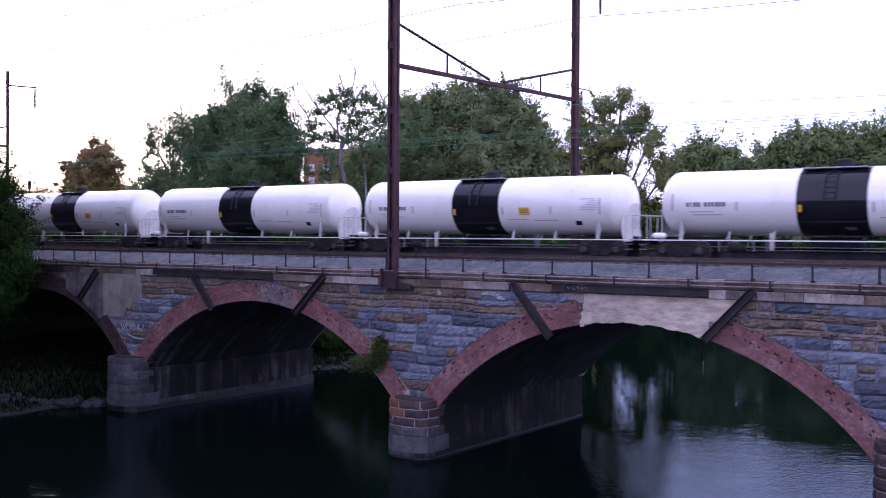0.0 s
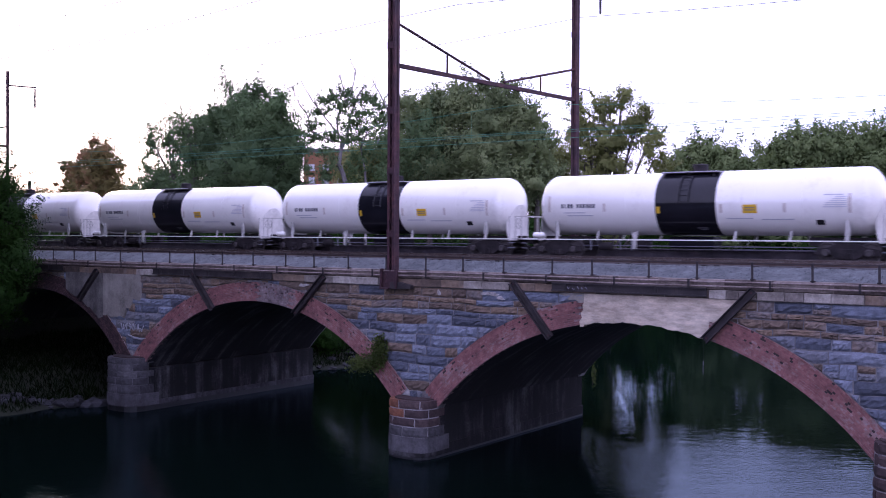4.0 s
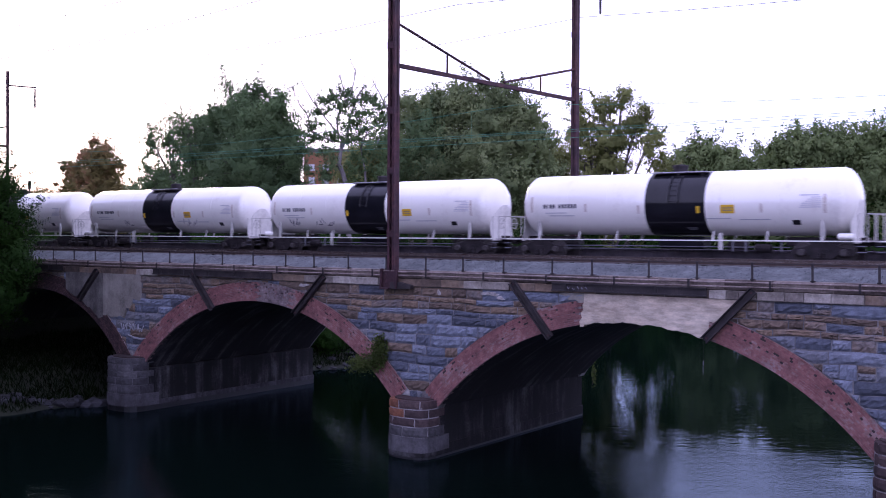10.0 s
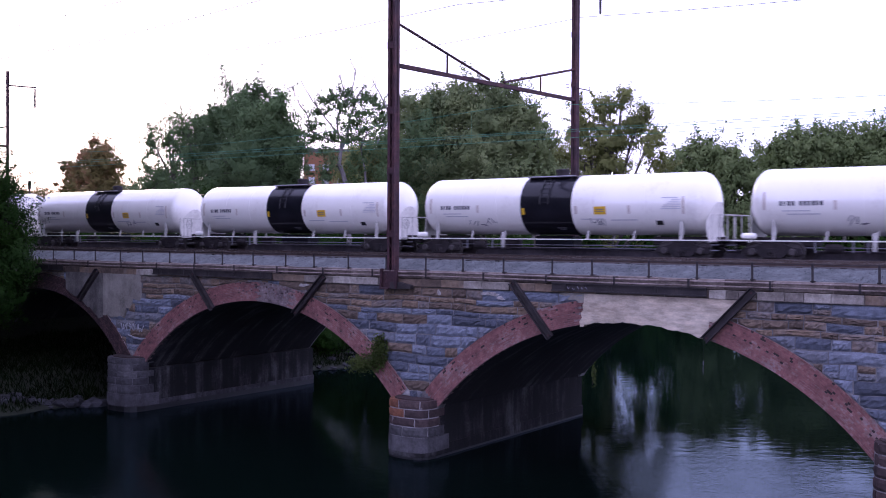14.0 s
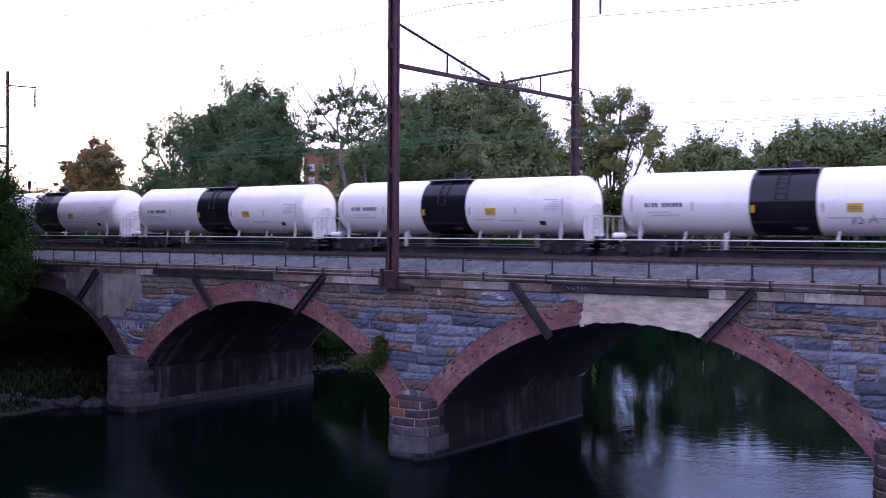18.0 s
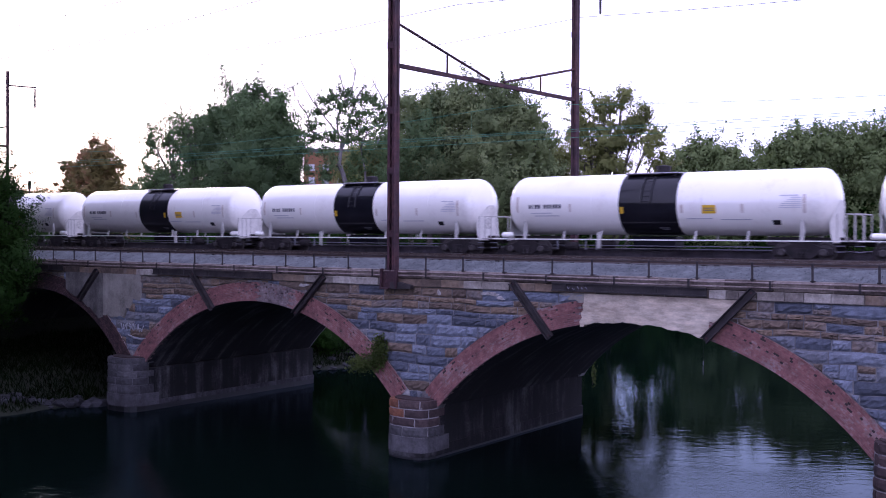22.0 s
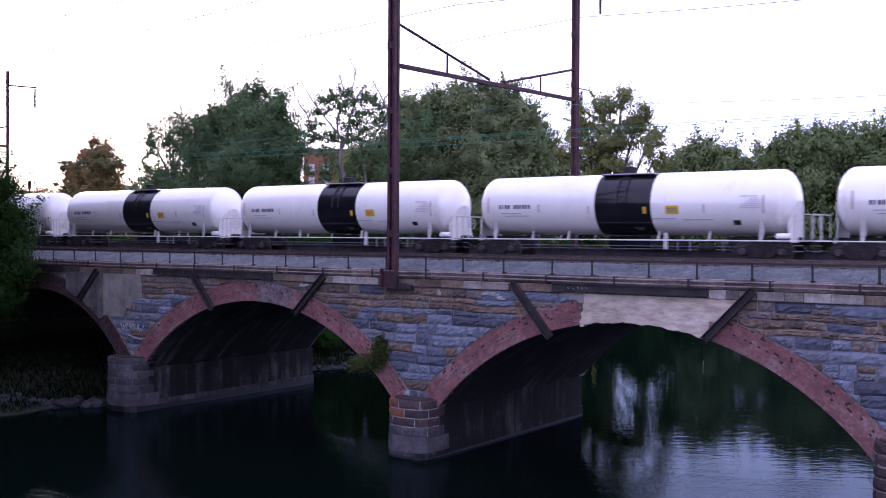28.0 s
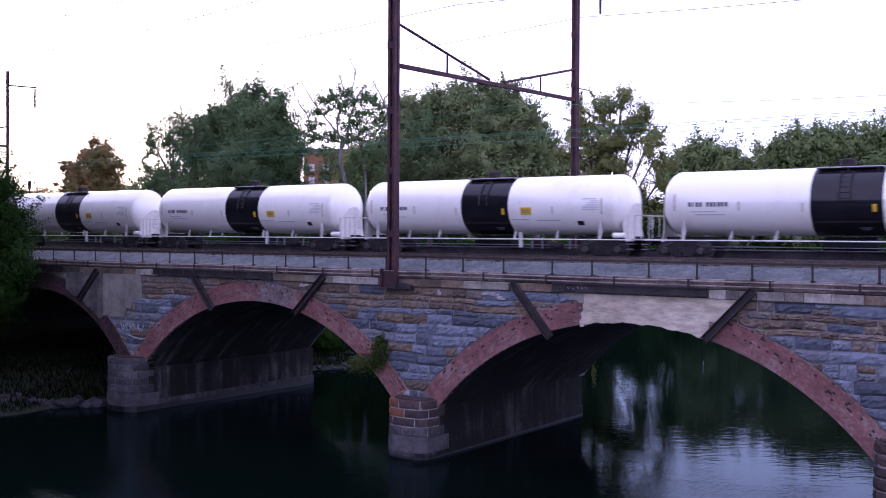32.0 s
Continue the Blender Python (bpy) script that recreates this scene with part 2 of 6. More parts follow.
LEAF = leaf_material("green_leaves", (0.068, 0.112, 0.055), (0.135, 0.205, 0.094), (0.23, 0.315, 0.14))
LEAF_OLIVE = leaf_material("olive_leaves", (0.11, 0.1265, 0.0528), (0.231, 0.253, 0.0968), (0.385, 0.4015, 0.154))
# wide ramp: lit clumps and shaded gaps are painted into the leaf colour
LEAF_GREY = leaf_material("grey_green_leaves", (0.075, 0.105, 0.05), (0.2, 0.25, 0.113), (0.43, 0.48, 0.23))
LEAF_FAR = leaf_material("far_green_leaves", (0.105, 0.145, 0.06), (0.185, 0.24, 0.1), (0.275, 0.33, 0.14))
LEAF_RED = leaf_material("brownish_leaves", (0.1087, 0.0975, 0.0375), (0.2175, 0.1812, 0.06875), (0.522, 0.2125, 0.1562))
LEAF_VINE = leaf_material("vine_leaves", (0.04, 0.06, 0.018), (0.085, 0.115, 0.034), (0.16, 0.185, 0.06))
# darker green than the other leaves, to carry shade in the colour
LEAF_SHADED = leaf_material("shaded_leaves", (0.00968, 0.02732, 0.00528), (0.022, 0.05465, 0.00968), (0.04576, 0.09108, 0.02024))
# grass blades, darkened in colour for the shade beneath the left arch
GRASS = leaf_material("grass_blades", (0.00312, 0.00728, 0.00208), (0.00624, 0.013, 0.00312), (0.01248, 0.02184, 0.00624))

WATER = bpy.data.materials.new("river_water")
WATER.use_nodes = True
_n, _l = WATER.node_tree.nodes, WATER.node_tree.links
_n.remove(_n["Principled BSDF"])
_body, _gloss, _fres, _mix = _n.new("ShaderNodeBsdfDiffuse"), _n.new("ShaderNodeBsdfGlossy"), _n.new("ShaderNodeFresnel"), _n.new("ShaderNodeMixShader")
_body.inputs["Color"].default_value = (0.0015, 0.004, 0.003, 1)
_gloss.inputs["Color"].default_value = (0.66, 0.8, 0.95, 1)
_gloss.inputs["Roughness"].default_value = 0.03
_fres.inputs["IOR"].default_value = 1.135
_l.new(_fres.outputs["Fac"], _mix.inputs["Fac"])
_l.new(_body.outputs["BSDF"], _mix.inputs[1])
_l.new(_gloss.outputs["BSDF"], _mix.inputs[2])
_l.new(_mix.outputs["Shader"], _n["Material Output"].inputs["Surface"])
_co = _n.new("ShaderNodeTexCoord")
_hs = []
for s, sq, w in ((0.5, (1.5, 0.8, 1), 0.14), (1.3, (2.0, 0.8, 1), 0.24), (3.2, (1.8, 0.8, 1), 0.15), (8.0, (1.3, 0.95, 1), 0.34)):
    mp = _n.new("ShaderNodeMapping")
    mp.vector_type = "TEXTURE"
    mp.inputs["Scale"].default_value = sq
    mp.inputs["Rotation"].default_value = (0, 0, 0.55)
    nz = _n.new("ShaderNodeTexNoise")
    nz.inputs["Scale"].default_value, nz.inputs["Detail"].default_value = s, 2
    _l.new(_co.outputs["Object"], mp.inputs["Vector"])
    _l.new(mp.outputs["Vector"], nz.inputs["Vector"])
    mu = _n.new("ShaderNodeMath")
    mu.operation = "MULTIPLY"
    mu.inputs[1].default_value = w
    _l.new(nz.outputs["Fac"], mu.inputs[0])
    _hs.append(mu.outputs[0])
# the finest ripples come in patches, where the wind touches the water
_pn, _pr, _pm = _n.new("ShaderNodeTexNoise"), _n.new("ShaderNodeMapRange"), _n.new("ShaderNodeMath")
_pn.inputs["Scale"].default_value, _pn.inputs["Detail"].default_value = 0.16, 2
_l.new(_co.outputs["Object"], _pn.inputs["Vector"])
_pr.inputs["From Min"].default_value, _pr.inputs["From Max"].default_value = 0.36, 0.62
# upstream of the bridge the water lies calm; limit fitted to the camera's view
_sx, _calm, _both = _n.new("ShaderNodeSeparateXYZ"), _n.new("ShaderNodeMapRange"), _n.new("ShaderNodeMath")
_l.new(_co.outputs["Object"], _sx.inputs["Vector"])
_calm.inputs["From Min"].default_value, _calm.inputs["From Max"].default_value = 18.0, 7.0
_calm.inputs["To Min"].default_value, _calm.inputs["To Max"].default_value = -0.3, 0.2
_l.new(_sx.outputs["Y"], _calm.inputs["Value"])
_l.new(_pn.outputs["Fac"], _both.inputs[0])
_l.new(_calm.outputs["Result"], _both.inputs[1])
_l.new(_both.outputs[0], _pr.inputs["Value"])
_pm.operation = "MULTIPLY"
_l.new(_hs[3], _pm.inputs[0])
_l.new(_pr.outputs["Result"], _pm.inputs[1])
_hs[3] = _pm.outputs[0]
_sum = _hs[0]
for _h in _hs[1:]:
    _a2 = _n.new("ShaderNodeMath")
    _l.new(_sum, _a2.inputs[0])
    _l.new(_h, _a2.inputs[1])
    _sum = _a2.outputs[0]
_bp = _n.new("ShaderNodeBump")
_bp.inputs["Strength"].default_value, _bp.inputs["Distance"].default_value = 1.0, 0.020
_l.new(_sum, _bp.inputs["Height"])
for _q in (_body, _gloss, _fres):
    _l.new(_bp.outputs["Normal"], _q.inputs["Normal"])


# ---------------- mesh helpers ----------------
class Shape:
    """Gathers pieces of geometry for one mesh."""

    def __init__(self):
        self.v, self.f = [], []

    def add(self, verts, faces):
        o = len(self.v)
        self.v += [tuple(q) for q in verts]
        self.f += [tuple(i + o for i in q) for q in faces]
        return self

    def box(self, x0, x1, y0, y1, z0, z1, m=None, cut=0.0):
        """A box; cut: width of a chamfer on its upright and lying edges along x."""
        if cut:
            c = min(cut, (y1 - y0) * 0.45, (z1 - z0) * 0.45)
            ring = [(y0 + c, z0), (y1 - c, z0), (y1, z0 + c), (y1, z1 - c), (y1 - c, z1), (y0 + c, z1), (y0, z1 - c), (y0, z0 + c)]
            v = [(x, y, z) for x in (x0, x1) for y, z in ring]
            f = [(i, (i + 1) % 8, 8 + (i + 1) % 8, 8 + i) for i in range(8)] + [tuple(range(7, -1, -1)), tuple(range(8, 16))]
        else:
            v = [(x, y, z) for x in (x0, x1) for y in (y0, y1) for z in (z0, z1)]
            f = [(0, 1, 3, 2), (4, 6, 7, 5), (0, 4, 5, 1), (2, 3, 7, 6), (0, 2, 6, 4), (1, 5, 7, 3)]
        if m is not None:
            v = [m @ Vector(q) for q in v]
        return self.add(v, f)

    def tube(self, pts, r, n=8, caps=True):
        """A round bar along pts; r: one radius or one for each point."""
        pts = [Vector(q) for q in pts]
        rs = r if isinstance(r, (list, tuple)) else [r] * len(pts)
        v, f = [], []
        for i, q in enumerate(pts):
            d = (pts[min(i + 1, len(pts) - 1)] - pts[max(i - 1, 0)]).normalized()
            a = d.cross(Vector((0, 0, 1)) if abs(d.z) < 0.9 else Vector((1, 0, 0))).normalized()
            b = d.cross(a)
            for k in range(n):
                w = 2 * math.pi * k / n
                v.append(q + (a * math.cos(w) + b * math.sin(w)) * rs[i])
        for i in range(len(pts) - 1):
            for k in range(n):
                f.append((i * n + k, i * n + (k + 1) % n, (i + 1) * n + (k + 1) % n, (i + 1) * n + k))
        if caps:
            f.append(tuple(range(n - 1, -1, -1)))
            f.append(tuple((len(pts) - 1) * n + k for k in range(n)))
        return self.add(v, f)

    def turned(self, profile, n=32, axis="x", m=None):
        """A body of revolution: profile of (place along the axis, radius)."""
        v, f = [], []
        for s, r in profile:
            for k in range(n):
                w = 2 * math.pi * k / n
                c, d = r * math.cos(w), r * math.sin(w)
                v.append((s, c, d) if axis == "x" else (c, s, d) if axis == "y" else (c, d, s))
        for i in range(len(profile) - 1):
            for k in range(n):
                f.append((i * n + k, i * n + (k + 1) % n, (i + 1) * n + (k + 1) % n, (i + 1) * n + k))
        f.append(tuple(range(n - 1, -1, -1)))
        f.append(tuple((len(profile) - 1) * n + k for k in range(n)))
        if m is not None:
            v = [m @ Vector(q) for q in v]
        return self.add(v, f)

    def prism(self, outline, y0, y1):
        """An outline of (x, z) drawn out from y0 to y1."""
        k = len(outline)
        v = [(x, y0, z) for x, z in outline] + [(x, y1, z) for x, z in outline]
        f = [tuple(range(k)), tuple(range(2 * k - 1, k - 1, -1))] + [(i, i + k, (i + 1) % k + k, (i + 1) % k) for i in range(k)]
        return self.add(v, f)

    def mesh(self, name, mat, smooth=False):
        me = bpy.data.meshes.new(name)
        me.from_pydata(self.v, [], self.f)
        me.materials.append(mat)
        bm = bmesh.new()
        bm.from_mesh(me)
        bmesh.ops.recalc_face_normals(bm, faces=bm.faces)
        bm.to_mesh(me)
        bm.free()
        if smooth:
            me.shade_smooth()
            me.set_sharp_from_angle(angle=radians(40))
        return me


def part(name, shape, mat, parent=None, label="", smooth=False):
    """One mesh object under a thing or a part."""
    ob = new(name, shape.mesh(name, mat, smooth) if isinstance(shape, Shape) else shape)
    ob.parent = parent
    return tagged(ob, label)


def thing(name, label, category, at=None, group="", kind=""):
    ob = new(name)
    ob.empty_display_size = 0.2
    if at is not None:
        ob.matrix_basis = at
    return tagged(ob, label, category, group, kind)


def quads(name, centre, u, v, mat):
    """Many small leaves at once: arrays of centres and half axes; each leaf is folded along its middle."""
    n = len(centre)
    w = np.cross(u, v)
    w *= (0.25 * np.linalg.norm(v, axis=1) / np.maximum(np.linalg.norm(w, axis=1), 1e-9))[:, None]
    co = np.stack([centre - u, centre - v + w, centre + u, centre + v + w], 1).reshape(-1, 3)
    me = bpy.data.meshes.new(name)
    me.vertices.add(4 * n)
    me.vertices.foreach_set("co", co.astype(np.float32).ravel())
    base = np.arange(n)[:, None] * 4
    me.loops.add(6 * n)
    me.loops.foreach_set("vertex_index", (base + np.array([[0, 1, 2, 0, 2, 3]])).astype(np.int32).ravel())
    me.polygons.add(2 * n)
    me.polygons.foreach_set("loop_start", (np.arange(2 * n) * 3).astype(np.int32))
    me.update(calc_edges=True)
    me.validate()
    me.materials.append(mat)
    return me


# ---------------- ground and water ----------------
def step(a, b, x):
    t = np.clip((x - a) / (b - a), 0, 1)
    return t * t * (3 - 2 * t)


def land(x, y):
    """Height of the ground: the river bed, its banks, the railway's embankment and the wooded slopes behind."""
    x, y = np.asarray(x, float), np.asarray(y, float)
    left = -21.2 + 0.5 * np.sin(y * 0.35) - step(74, 118, y) * 80 - step(30, 90, -y) * 6
    right = 46 + step(60, 200, y) * 120 + np.sin(y * 0.21) * 0.6
    far = np.maximum(113 + 0.6 * (x + 46), 100) + 3 * np.sin(x * 0.09)
    out = np.maximum(np.maximum(left - x, x - right), (y - far) * 0.9)
    z = np.where(out < 0, np.maximum(out * 0.5, -2.0), 0.0)
    z = z + step(0, 7, out) * 1.6 + step(3, 30, out) * 3.0 + step(15, 160, out) * 5.0 + step(0, 30, y - far) * 4.0
    z = z + np.where(out > 0, 0.18 * np.sin(x * 1.3 + y * 0.7) * np.sin(y * 1.1 - x * 0.4) + 0.5 * np.sin(x * 0.13) * np.sin(y * 0.17), 0)
    bank = step(18, 8.6, np.abs(y - 7.4)) * np.maximum(step(-33, -36, x), step(44.5, 48, x))
    return z * (1 - bank) + np.maximum(z, 7.9) * bank


def spaced(inner0, inner1, gap, reach):
    a = list(np.arange(inner0, inner1 + 0.01, gap))
    s, q = gap, a[-1]
    while q < reach:
        s *= 1.16
        q += s
        a.append(q)
    s, q = gap, a[0]
    while q > -reach:
        s *= 1.16
        q -= s
        a.insert(0, q)
    return np.array(a)


gx, gy = spaced(-46, 50, 1.0, 2600), spaced(-16, 40, 1.0, 2600)
GX, GY = np.meshgrid(gx, gy)
co = np.stack([GX, GY, land(GX, GY)], -1).reshape(-1, 3)
nx, ny = len(gx), len(gy)
idx = (np.arange(ny - 1)[:, None] * nx + np.arange(nx - 1)[None]).ravel()
me = bpy.data.meshes.new("ground")
me.from_pydata(co.tolist(), [], np.stack([idx, idx + 1, idx + nx + 1, idx + nx], 1).tolist())
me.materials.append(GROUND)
me.shade_smooth()
tagged(new("ground", me), "grassy river banks with earth and weeds, coloured dark for shade", "ground", kind="structure")

sh = Shape().add([(-700, -600, 0), (800, -600, 0), (800, 900, 0), (-700, 900, 0)], [(0, 1, 2, 3)])
water = tagged(new("water", sh.mesh("water", WATER)), "dark greenish river with small ripples reflecting trees and sky", "river", kind="structure")

# ---------------- the stone arch bridge ----------------
ARCHES = [(-27.2, 8.05), (-8.75, 8.85), (11.5, 8.95), (31.55, 8.95)]
SPRING, RISE, RING, WIDE = 2.25, 4.12, 0.95, 13.5
# centre, width, height of the dark wet band, courses of the nose
PIERS = [(-18.5, 2.6, 0.28, (0.5, 0.4, 0.36, 0.38, 0.34)), (1.34, 2.3, 0.1, (0.45, 0.38, 0.38, 0.38)), (21.7, 2.4, 0.1, (0.5, 0.42, 0.38, 0.4, 0.38))]


def arc(x, thick=0.0, level=0.0):
    """Height of the arches' curve at x, thick metres outside of the opening; below every arch: level."""
    best = level
    for c, h in ARCHES:
        r = (h * h + RISE * RISE) / (2 * RISE)
        q = (r + thick) ** 2 - (x - c) ** 2
        if q > 0 and abs(x - c) <= h + thick:
            best = max(best, SPRING + RISE - r + math.sqrt(q)) if SPRING + RISE - r + math.sqrt(q) > SPRING else best
    return best


bridge = thing("stone_arch_bridge", "old multi-arch railway bridge of grey-blue stone with red brick arch rings", "bridge", kind="structure")
X_LEFT, X_RIGHT, TOP = -36.5, 44.5, 7.42
xs = sorted(set([round(X_LEFT + 0.25 * i, 3) for i in range(int((X_RIGHT - X_LEFT) / 0.25) + 1)]))


def wall_sheet(y0, y1):
    s = Shape()
    for a, b in zip(xs[:-1], xs[1:]):
        foot = -1.0 if a < -34.5 or a > 40 else SPRING - 0.1
        za, zb = (max(arc(q, 0.03, foot), foot) for q in (a, b))
        if za < TOP and zb < TOP:
            s.add([(a, y0, za), (b, y0, zb), (b, y0, TOP), (a, y0, TOP), (a, y1, za), (b, y1, zb), (b, y1, TOP), (a, y1, TOP)],
                  [(0, 1, 2, 3), (7, 6, 5, 4), (0, 4, 5, 1), (3, 2, 6, 7)])
    return s


part("spandrel_wall", wall_sheet(0.05, 0.5), MORTAR, bridge, "grey mortar bed of the stone face")
part("spandrel_wall", wall_sheet(WIDE - 0.5, WIDE), MORTAR, bridge, "grey mortar bed of the stone face")
for c, h in ARCHES:
    r = (h * h + RISE * RISE) / (2 * RISE)
    zc = SPRING + RISE - r
    a0 = math.asin(h / r)
    s = Shape()
    n = 48
    for ring in range(n):
        w0, w1 = -a0 + 2 * a0 * ring / n, -a0 + 2 * a0 * (ring + 1) / n
        v = []
        for w in (w0, w1):
            for rr in (r, r + 0.5):
                for y in (0.14, WIDE - 0.14):
                    v.append((c + rr * math.sin(w), y, zc + rr * math.cos(w)))
        s.add(v, [(0, 1, 5, 4), (2, 6, 7, 3), (0, 4, 6, 2), (1, 3, 7, 5)])
    part("vault", s, VAULT, bridge, "streaked brick vault, coloured near-black for the shade inside", smooth=False)
s = Shape().box(X_LEFT, X_RIGHT, 0.2, WIDE - 0.2, 7.2, 7.95)
part("deck_slab", s, MORTAR, bridge)

# red brick rings on the face
PATCH0, PATCH1 = 9.5, 14.6
for k, (c, h) in enumerate(ARCHES):
    r = (h * h + RISE * RISE) / (2 * RISE)
    zc = SPRING + RISE - r
    a0 = math.asin(h / r)
    bed, bricks = Shape(), Shape()
    n = 60
    for i in range(n):
        w0, w1 = -a0 + 2 * a0 * i / n, -a0 + 2 * a0 * (i + 1) / n
        if k == 2 and PATCH0 < c + r * math.sin((w0 + w1) / 2) < PATCH1:
            continue
        v = [(c + q * math.sin(w), y, zc + q * math.cos(w)) for w in (w0, w1) for q in (r, r + RING) for y in (0.008, 0.3)]
        bed.add(v, [(0, 4, 6, 2), (0, 1, 5, 4), (2, 6, 7, 3), (1, 3, 7, 5)])
    part("brick_ring_bed", bed, BRICKBED, bridge, "reddish mortar of the arch ring")
    rg = random.Random(100 + k)
    gaps, patched = Shape(), Shape()
    rows = 12
    for j in range(rows):
        pad = 0.005 if j != 6 else 0.018
        q0, q1 = r + RING * j / rows + pad, r + RING * (j + 1) / rows - 0.005
        step_w = (0.215 if j % 3 == 1 else 0.108) / q0
        w = -a0 + (0.5 * step_w if j % 2 else 0)
        while w < a0 - 0.5 * step_w:
            w1 = min(w + step_w - 0.006 / q0, a0)
            xm = c + q0 * math.sin((w + w1) / 2)
            crumbled = k == 1 and -1.2 < xm - c + 0.4 * math.sin(j) < 2.4 and j > 4
            lost = 0.3 if crumbled else 0.1 if (j >= 10 and math.sin(xm * 1.9 + k) > 0.1) else 0.13 if (j in (6, 7, 8) and k == 2 and xm > 15.5) else 0.03 if j > 4 else 0.006
            if not (k == 2 and PATCH0 + 0.3 * math.sin(j * 2.1) < xm < PATCH1 + 0.35 * math.cos(j * 1.7)):
                cell = lambda y0, y1: [(c + q * math.sin(a), yy, zc + q * math.cos(a)) for a in (w, w1) for q in (q0, q1) for yy in (y0, y1)]
                block = [(0, 2, 6, 4), (0, 4, 5, 1), (2, 3, 7, 6), (0, 1, 3, 2), (4, 6, 7, 5)]
                if rg.random() > lost:
                    y = rg.uniform(-0.012, 0.005) - (0.025 if j >= 6 else 0)
                    (patched if k == 1 and 0.2 < xm - c + 0.25 * math.sin(j * 1.7) < 2.5 else bricks).add(cell(y, 0.05), block)
                elif not crumbled or rg.random() < 0.4:
                    # no hole here: a dark plug stands for the shade inside one
                    gaps.add(cell(0.003 - (0.012 if j >= 6 else 0), 0.05), block)
            w += step_w
    tagged(part("brick_ring", bricks, BRICK if k else SOOTSHADEBRICK, bridge, "weathered red brick arch ring"), kind="stuff")
    if patched.v:
        tagged(part("patched_bricks", patched, GREYBRICK, bridge, "grey crumbling bricks of a mended stretch"), kind="stuff")
    tagged(part("brick_gaps", gaps, STAINED, bridge, "dark plugs painted as the shaded holes of lost bricks"), kind="stuff")


def rough_stone(x0, x1, z0, z1, rg, depth=0.16, y=0.0, clip=True, cols=9, rows=4):
    """One quarry-faced block: a pillowed, uneven front with edges drawn back to the joint."""
    g = 0.015
    x0, x1, z0, z1 = x0 + g * rg.uniform(0.5, 1.9), x1 - g * rg.uniform(0.5, 1.9), z0 + g * rg.uniform(0.4, 1.9), z1 - g * rg.uniform(0.4, 1.6)
    proud = rg.uniform(-0.025, 0.02)
    if clip:
        free = [x for x in (x0 + (x1 - x0) * i / 40 for i in range(41)) if arc(x, RING + 0.02) < z1 - 0.07]
        if not free or free[-1] - free[0] < 0.12:
            return None
        x0, x1 = free[0], free[-1]
    grid = []
    for i in range(cols + 1):
        x = x0 + (x1 - x0) * i / cols
        low = max(z0, arc(x, RING + 0.02)) if clip else z0
        if low > z1 - 0.01:
            low = z1 - 0.01
        col = []
        for j in range(rows + 1):
            z = low + (z1 - low) * j / rows
            edge = i in (0, cols) or j in (0, rows)
            col.append((x, y + (rg.uniform(0.022, 0.055) if edge else proud + rg.uniform(-0.05, 0.016)), z + (rg.uniform(-0.022, 0.022) if 0 < j < rows else 0)))
        grid.append(col)
    if max(c[-1][2] - c[0][2] for c in grid) < 0.06:
        return None
    s = Shape()
    v = [q for col in grid for q in col]
    if clip:
        # courses that have settled a little out of level
        v = [(a, b, c + (0.035 * math.sin(0.8 * a + 1.9 * c) + 0.022 * math.sin(2.1 * a - 2.7 * c)) * max(0.0, min(1.0, (c - arc(a, RING)) / 0.4, (7.42 - c) / 0.4))) for a, b, c in v]
    m = rows + 1
    f = [(i * m + j, (i + 1) * m + j, (i + 1) * m + j + 1, i * m + j + 1) for i in range(cols) for j in range(rows)]
    border = [i * m for i in range(cols + 1)] + [cols * m + j for j in range(1, m)] + [i * m + rows for i in range(cols - 1, -1, -1)] + [j for j in range(rows - 1, 0, -1)]
    b0 = len(v)
    v += [(v[i][0], y + depth, v[i][2]) for i in border]
    nb = len(border)
    f += [(border[i], b0 + i, b0 + (i + 1) % nb, border[(i + 1) % nb]) for i in range(nb)]
    return s.add(v, f)


# patches of smooth concrete over the stones
def in_patch(x, z):
    if 9.6 < x < 15.2 and z > 5.9:
        return True
    return -24.4 < x < -17.6 and z > 5.2 + 0.9 * step(-20.5, -18, x) and z > arc(x, 0.3)


rg = random.Random(21)
z = SPRING + 0.15
faces = []
def lay(x_a, x_b):
    """Courses of unequal height in one stretch of wall."""
    z = SPRING + 0.15
    while z < 7.38:
        hgt = rg.choice([0.36, 0.4, 0.44, 0.48]) if z < 5.9 else rg.choice([0.24, 0.28, 0.32])
        if z + hgt > 7.2:
            hgt = 7.42 - z
        x = x_a
        while x < x_b - 0.05:
            w = rg.choice([0.6, 0.85, 1.1, 1.3, 1.5, 1.75]) * rg.uniform(0.88, 1.12)
            if x + w > x_b - 0.3:
                w = x_b - x
            xm, zm = x + w / 2, z + hgt / 2
            if not in_patch(xm, zm) and (arc(x, RING) < z + hgt or arc(x + w, RING) < z + hgt):
                if hgt > 0.4 and w < 1.3 and rg.random() < 0.22:
                    cutz = z + hgt * rg.uniform(0.4, 0.6)
                    pair = ((z, cutz), (cutz, z + hgt))
                else:
                    pair = ((z, z + hgt),)
                for za, zb in pair:
                    s = rough_stone(x, x + w, za, zb, rg)
                    if s:
                        faces.append((abs(xm - 6), xm, zm, s))
            x += w
        z += hgt


